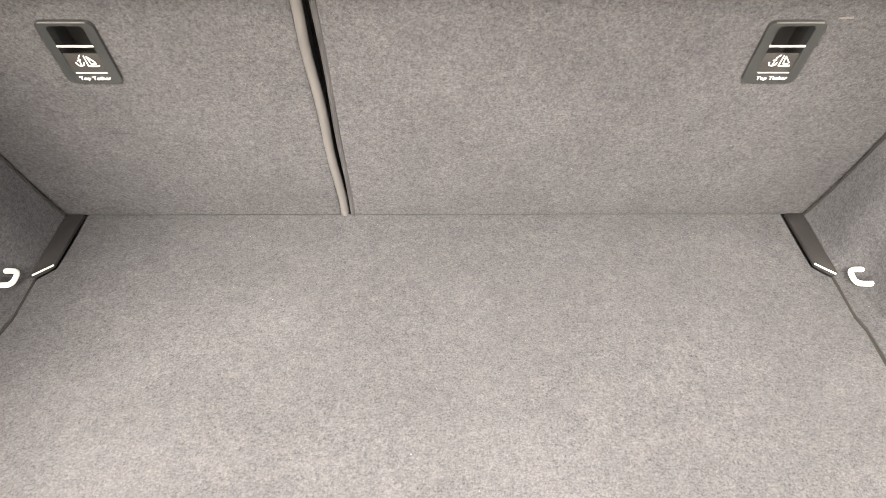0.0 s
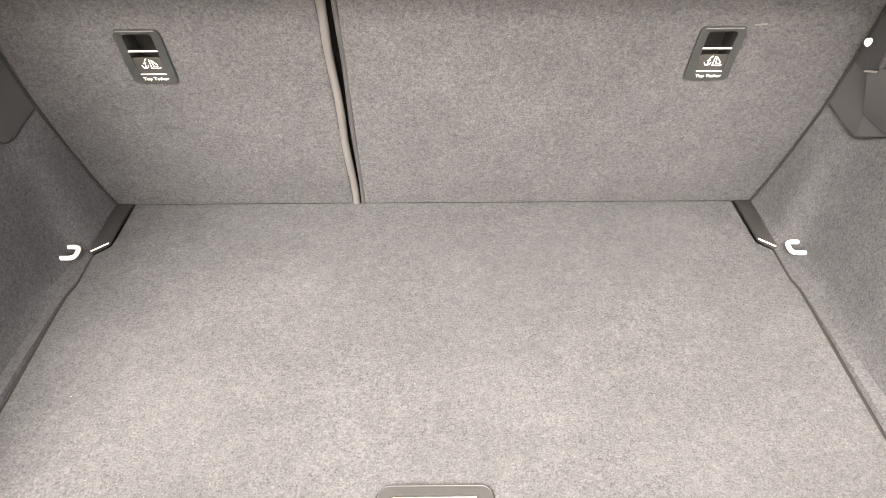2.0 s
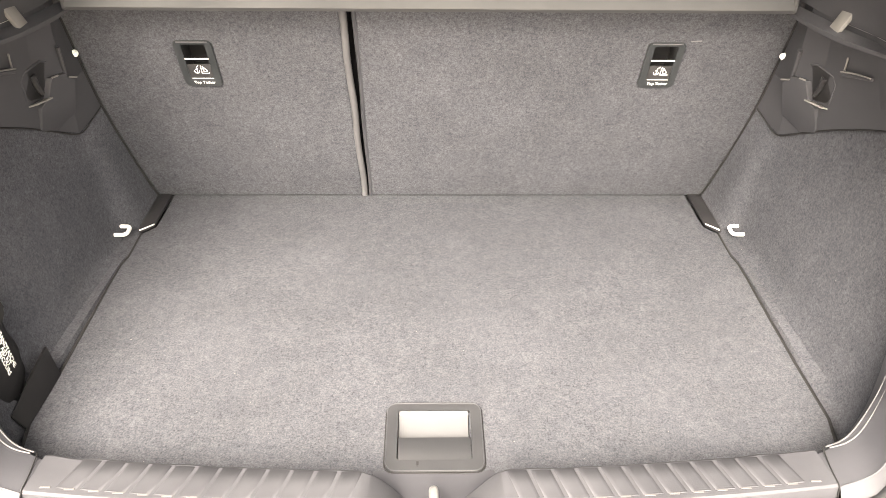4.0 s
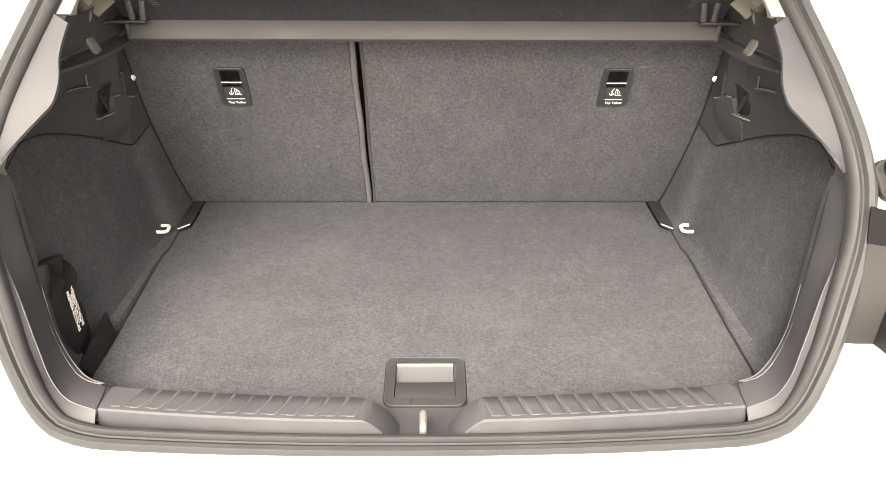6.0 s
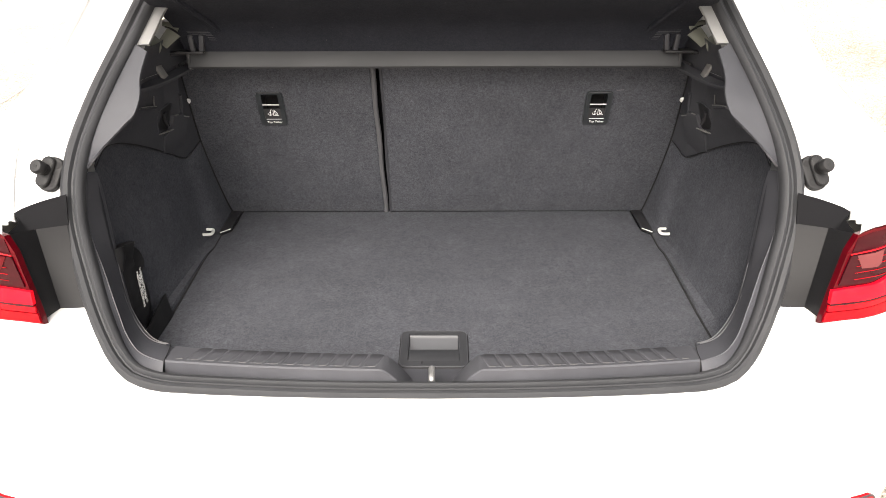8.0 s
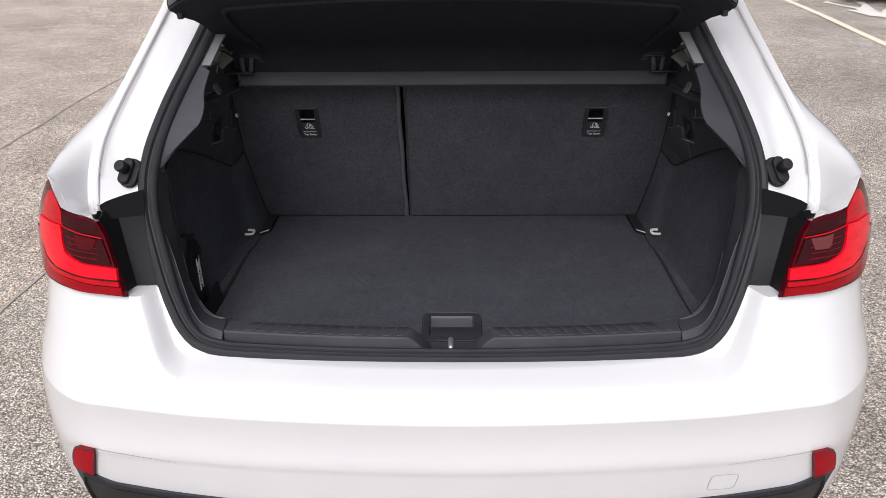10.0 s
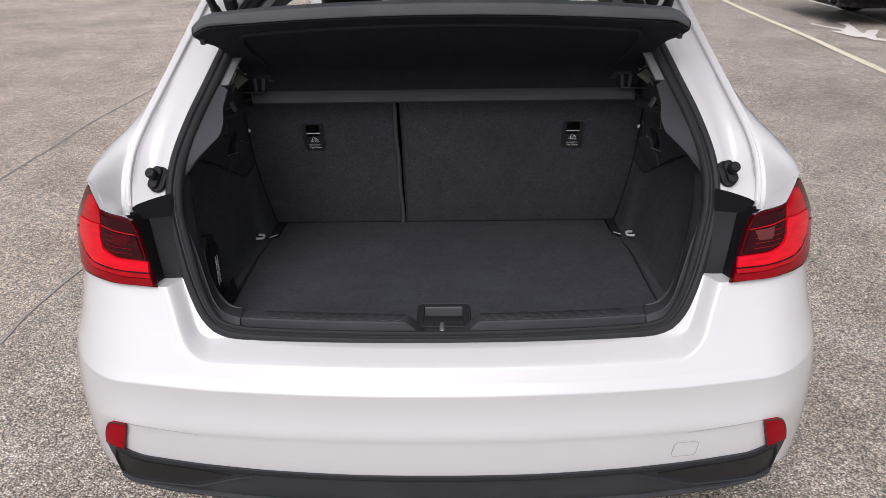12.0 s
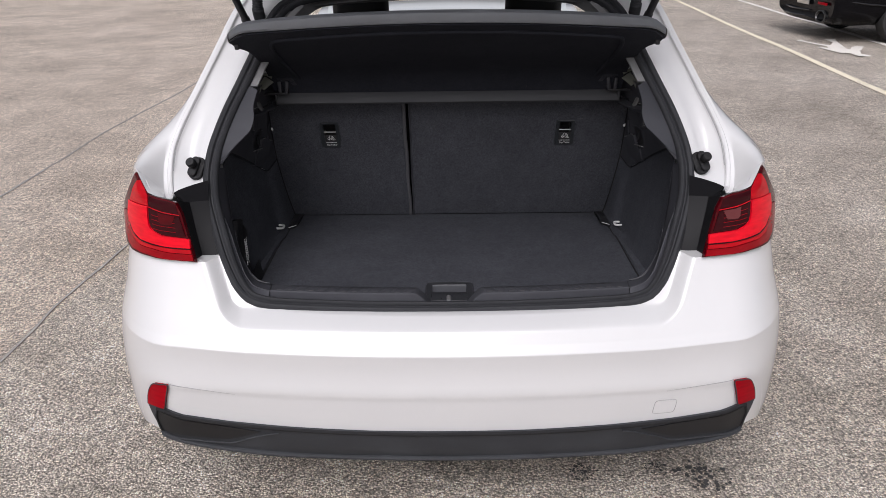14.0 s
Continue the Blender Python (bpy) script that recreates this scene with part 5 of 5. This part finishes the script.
def floor_board():
    """The board with a hole for the handle, finely divided so that it can sag a little."""
    bm = bmesh.new()
    bm.faces.new([bm.verts.new((x, y, 0.597)) for x, y in o[::-1]])
    for k in range(-11, 12):
        bmesh.ops.bisect_plane(bm, geom=bm.verts[:] + bm.edges[:] + bm.faces[:], plane_co=(k * 0.0475, 0, 0), plane_no=(1, 0, 0))
    for y in [0.016, 0.109] + [0.15 + 0.05 * k for k in range(10)]:
        bmesh.ops.bisect_plane(bm, geom=bm.verts[:] + bm.edges[:] + bm.faces[:], plane_co=(0, y, 0), plane_no=(0, 1, 0))
    bmesh.ops.delete(bm, geom=[f for f in bm.faces if abs(f.calc_center_median().x) < 0.045 and 0.02 < f.calc_center_median().y < 0.105], context="FACES")
    for v in bm.verts:
        v.co.z += 0.0012 * noise.noise(v.co * 5.0)
    rim = [e for e in bm.edges if len(e.link_faces) == 1]
    r = bmesh.ops.extrude_edge_only(bm, edges=rim)
    for v in r["geom"]:
        if isinstance(v, bmesh.types.BMVert):
            v.co.z -= 0.014
    return bm


part("board_felt", floor_board(), M_CARPET, board)
for s in (1, -1):
    # shade in the gap beside the board, drawn as a black tube
    part("board_gap", tube([(s * (x + 0.0012), y, 0.5965) for x, y in half_o[3:11]], 0.0024, 6), M_VOID, board, "black line for the shade in the gap beside the board")
HT = Matrix.Translation((0.001, 0.063, 0.5985))
hb = part("handle_bezel", frame_plate(rounded(0.126, 0.110, 0.013), rounded(0.096, 0.081, 0.004, cy=0.002), 0.004, HT), M_BEZEL, board, "dark plastic handle surround")
dish_rows = [[(x, y, z) for x in (-0.0465, -0.02, 0.0, 0.02, 0.0465)] for y, z in ((0.105, 0.6008), (0.1035, 0.5985), (0.100, 0.5965), (0.080, 0.5890), (0.060, 0.5815))]
part("handle_dish", grid(dish_rows), M_DISH, hb, "pale grey finger dish")
part("handle_bar", box(0.095, 0.037, 0.006, (0.001, 0.0430, 0.5975), 0.0015), M_BEZEL, hb)
part("handle_floor", box(0.10, 0.09, 0.004, (0.001, 0.066, 0.575), 0.001), M_VOID, hb)
part("handle_edge", tube([HT @ Vector((x, y, 0.0035)) for x, y in rounded(0.1255, 0.1095, 0.013)], 0.0010, 6, True), M_FLANGE, hb)
part("handle_gap", tube([HT @ Vector((x, y, 0.0)) for x, y in rounded(0.1285, 0.1125, 0.014)], 0.0012, 6, True), M_VOID, hb)
part("handle_mark", box(0.003, 0.006, 0.001, (-0.021, 0.0185, 0.6028), 0.0003, 1), M_VOID, hb)

# boot well that holds the board, below it
well = part("boot_well", box(1.20, 0.72, 0.03, (0, 0.31, 0.560), 0.004), M_VOID, car)

# ---- parcel shelf, tilted up ----
shelf = thing("parcel_shelf", "black parcel shelf tilted up behind the seats", "parcel shelf", (0, 0.456, 1.06))


def shelf_point(x, u, drop=0.0):
    """u runs from the hinge edge (0) to the raised rear edge (1)."""
    return Vector((x, 0.470 - 0.31 * u, 1.070 + 0.052 * (1 - math.exp(-20 * u)) + 0.168 * u - drop))


SH_W = [(0.0, 0.510), (0.04, 0.517), (0.2, 0.518), (0.45, 0.516), (0.58, 0.520), (0.64, 0.527), (0.69, 0.542), (0.74, 0.553), (0.80, 0.555), (0.87, 0.545)]


def shelf_rows(drop):
    rows = []
    for i in range(49):
        f = -1 + 2 * i / 48
        r = []
        for j in range(15):
            u = (j / 14) ** 1.5
            end = 0.93 + 0.172 * (1 - f * f) - 0.12 * (max(0.0, abs(f) - 0.92) / 0.08) ** 2
            uu = u * end
            w = lerp_table(SH_W, min(uu, 0.87))
            r.append(shelf_point(f * w, uu, drop))
        rows.append(r)
    return rows


part("shelf_board", thicken(grid(shelf_rows(0.004)), 0.014), M_SHELF, shelf, "black felt shelf board")
edge_pts = [r[-1] for r in shelf_rows(0.0)]
lip_sec = [[p + Vector((0, dy, dz * (1 - 0.35 * (abs(p.x) / 0.555) ** 8))) for p in edge_pts] for dy, dz in ((0.020, 0.016), (0.002, 0.0165), (-0.010, 0.011), (-0.013, -0.006), (-0.010, -0.012))]
part("shelf_lip", grid(lip_sec), M_LIP, shelf, "grey plastic rear edge of the shelf")
# downward face of the edge: its shade is put in as a deeper black
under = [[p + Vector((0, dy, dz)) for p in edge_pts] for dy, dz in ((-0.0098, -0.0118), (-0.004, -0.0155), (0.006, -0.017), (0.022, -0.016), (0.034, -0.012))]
part("lip_under_shade", grid(under), M_DEEP, shelf, "rolled underside of the shelf edge, blackened to stand for its shade")
for s in (1, -1):
    e = edge_pts[-1] if s > 0 else edge_pts[0]
    # rounded ends take the same shade black as the underside
    part("lip_end", lathe([(0.0, -0.021), (0.007, -0.020), (0.011, -0.015), (0.012, -0.006), (0.011, 0.003), (0.007, 0.008), (0.0, 0.009)], Matrix.Translation(e + Vector((-s * 0.004, 0.004, 0.0))), 16), M_DEEP, shelf)
    part("cord_peg", box(0.012, 0.014, 0.020, e + Vector((-s * 0.012, 0.012, -0.026)), 0.003), M_BLACK, shelf)
# raised moulding on the underside
mould = [shelf_point(x, u, 0.022) for x, u in ((-0.43, 0.10), (-0.445, 0.3), (-0.455, 0.6), (-0.445, 0.84), (-0.40, 0.90), (-0.2, 0.985), (0, 1.01), (0.2, 0.985), (0.40, 0.90), (0.445, 0.84), (0.455, 0.6), (0.445, 0.3), (0.43, 0.10))]
part("shelf_moulding", tube(spline(mould, 90), 0.006, 8), M_SHELF, shelf)
# hinge rail: the grey strip
rail = []
for x in [-0.505 + 1.01 * k / 40 for k in range(41)]:
    rail.append([(x, 0.475, 1.066), (x, 0.461, 1.067), (x, 0.455, 1.062), (x, 0.447, 1.034), (x, 0.450, 1.029), (x, 0.475, 1.027)])
part("hinge_rail", thicken(grid(rail), 0.003), M_RAIL, shelf, "dark plastic hinge rail")
for s in (1, -1):
    part("rail_end", box(0.008, 0.030, 0.038, (s * 0.506, 0.463, 1.048), 0.003), M_RAIL, shelf)
    legs = [(s * (0.478 + d), 0.447, 1.083) for d in (-0.007, 0.013)]
    br = part("hinge_bracket", join(box(0.010, 0.018, 0.034, legs[0], 0.002, 2, Matrix.Rotation(radians(-8 * s), 4, "Y")), box(0.010, 0.018, 0.034, legs[1], 0.002, 2, Matrix.Rotation(radians(4 * s), 4, "Y"))), M_FLANGE, shelf, "ribbed grey hinge bracket")
    part("bracket_foot", box(0.058, 0.022, 0.0045, (s * 0.497, 0.445, 1.0655), 0.0015), M_BLACK, br)
    part("bracket_pin", tube([(s * 0.50, 0.446, 1.064), (s * 0.545, 0.44, 1.062)], 0.004, 8), M_BLACK2, br)
    for k in range(10):
        z = 1.1125 - 0.0036 * k
        outer, reach = 0.496 - 0.0008 * k, 0.452 - 0.0018 * k
        if k > 3:
            outer = 0.462 - 0.0018 * k + 0.004
        part("bracket_rib", box(outer - reach, 0.004, 0.0016, (s * (outer + reach) / 2, 0.436 + 0.002 * k, z), 0.0005, 1), M_FLANGE, br)
part("shelf_scuff", box(0.040, 0.003, 0.0015, shelf_point(0.185, 0.09, 0.022), 0.0006, 1), M_PIPING, shelf, "pale scuff mark")

# ---- front seats seen over the shelf ----
def front_seat(x):
    t = thing("front_seat", "dark front seat with its headrest", "car seat", (x, 1.5, 0.42), group="front seats")
    lean = Matrix.Rotation(radians(16), 4, "X")
    part("backrest", box(0.48, 0.14, 0.66, (x, 1.50, 0.78), 0.06, 4, lean), M_BLACK, t)
    part("seat_cushion", box(0.50, 0.52, 0.16, (x, 1.80, 0.50), 0.05, 4), M_BLACK, t)
    part("headrest", box(0.225, 0.10, 0.19, (x, 1.385, 1.20), 0.04, 4, lean), M_BLACK, t)
    for d in (-0.05, 0.05):
        part("headrest_post", tube([(x + d, 1.43, 1.05), (x + d, 1.39, 1.16)], 0.006, 8), M_STEEL, t)


front_seat(-0.347)
front_seat(0.348)


# ---- first aid bag in the left pocket ----
bag = thing("first_aid_bag", "black nylon first aid bag with white printed words", "first aid bag", (-0.545, 0.12, 0.60))


def bag_shell():
    rows = []
    for j in range(22):
        v = j / 21
        z = 0.600 + 0.178 * v
        th = 0.028 * (1 - 0.55 * v ** 3)
        r = []
        for i in range(28):
            a = 2 * math.pi * i / 28
            c, q = math.cos(a), math.sin(a)
            ex = math.copysign(abs(c) ** 0.6, c)
            ey = math.copysign(abs(q) ** 0.6, q)
            p = Vector((-0.580 + 0.004 * v + th * ex * 0.75, 0.122 + 0.004 * v + (0.040 + 0.006 * v - 0.008 * max(0.0, v - 0.9) / 0.1) * ey, z + 0.012 * v * v * (1 - ey)))
            k = noise.noise(p * 26.0) * 0.006 + 0.0055 * math.sin(120 * z - 150 * p.y) * min(1.0, max(0.0, (v - 0.60) / 0.12)) + 0.003 * noise.noise(p * 70.0)
            r.append(p + Vector((k, 0.4 * k, 0)))
        rows.append(r)
    bm = grid(rows, closed_v=True)
    bm.verts.ensure_lookup_table()
    bm.faces.new(bm.verts[:28])
    bm.faces.new(bm.verts[-28:])
    return bm


part("bag_body", bag_shell(), M_BAG, bag)
for i, words in enumerate(("VERBANDTASCHE", "FIRST AID KIT", "PREMIER SECOURS")):
    to = Matrix.Translation((-0.5555, 0.136 - 0.0072 * i, 0.697)) @ Matrix(((0, 0, 1, 0), (0, 1, 0, 0), (-1, 0, 0, 0), (0, 0, 0, 1)))
    lettering("print_line", words, 0.0094, to, bag)


# ---- black car parked beyond the bay lines ----
dark = thing("parked_car", "black car parked beside the bay line", "car", (7.4, 9.4, 0))


DARK_X, DARK_Y = -1.21, 9.40


def dark_car():
    secs = []
    for x, w, zb, zt in ((6.42, 0.70, 0.36, 0.62), (6.40, 0.86, 0.29, 0.70), (6.46, 0.92, 0.23, 0.95), (6.75, 0.93, 0.20, 1.05), (7.4, 0.94, 0.20, 1.38), (8.8, 0.94, 0.24, 1.44), (9.8, 0.93, 0.24, 1.05), (10.7, 0.88, 0.26, 0.85), (10.9, 0.7, 0.36, 0.6)):
        r = []
        for i in range(32):
            a = 2 * math.pi * i / 32
            c, q = math.cos(a), math.sin(a)
            zz = (zt + zb) / 2 + (zt - zb) / 2 * math.copysign(abs(q) ** 0.5, q)
            r.append(Vector((x + DARK_X, DARK_Y + w * math.copysign(abs(c) ** 0.35, c) * (1 - 0.25 * max(0, zz - 0.9)), zz)))
        secs.append(r)
    bm = grid(secs, closed_v=True)
    bm.verts.ensure_lookup_table()
    bm.faces.new(bm.verts[:32])
    bm.faces.new(bm.verts[-32:])
    return bm


part("body", dark_car(), M_DARKCAR, dark)
for x in (6.16, 8.89):
    for y in (8.57, 10.23):
        to = Matrix.Translation((x, y, 0.33)) @ Matrix.Rotation(radians(90), 4, "X")
        t = part("tyre", lathe([(0.22, -0.1), (0.31, -0.1), (0.33, -0.06), (0.33, 0.06), (0.31, 0.1), (0.22, 0.1), (0.22, -0.1)], to, 36), M_TYRE, dark)
        part("wheel_rim", lathe([(0.0, 0.06), (0.08, 0.07), (0.215, 0.085), (0.22, -0.085), (0.08, -0.07), (0.0, -0.06)], to, 28), M_DARKSTEEL, t)
pipe = Matrix.Translation((5.21, 8.86, 0.33)) @ Matrix.Rotation(radians(-90), 4, "Y") @ Matrix.Diagonal((1.25, 2.1, 1.0, 1.0))
part("exhaust_tip", lathe([(0.045, -0.12), (0.066, 0.0), (0.068, 0.03), (0.060, 0.033), (0.054, 0.0), (0.04, -0.06), (0.0, -0.06)], pipe, 24), M_DARKSTEEL, dark, "dark metal exhaust tip")
part("exhaust_shroud", box(0.10, 0.42, 0.17, (5.26, 8.82, 0.34), 0.05, 4), M_POCKET, dark, "gloss black shroud round the exhaust")
part("bumper_reflector", box(0.02, 0.26, 0.035, (5.185, 8.86, 0.50), 0.008), M_REFLECT, dark, "dark red bumper reflector")
part("plate_bar", box(0.02, 0.36, 0.07, (5.175, 9.42, 0.49), 0.006), M_CHROME, dark, "pale plain bar on the bumper")
for y, z, w in ((9.70, 0.385, 0.95), (9.75, 0.30, 0.85)):
    part("bumper_fold", tube(spline([(5.20, y - w / 2, z), (5.17, y, z - 0.006), (5.24, y + w / 2, z)], 20), 0.012, 8), M_GLOSSCAR, dark, "gloss black bumper fold")
part("wing_crease", tube(spline([(5.30, 8.50, 0.56), (5.6, 8.47, 0.52), (5.85, 8.46, 0.50)], 16), 0.014, 8), M_GLOSSCAR, dark)
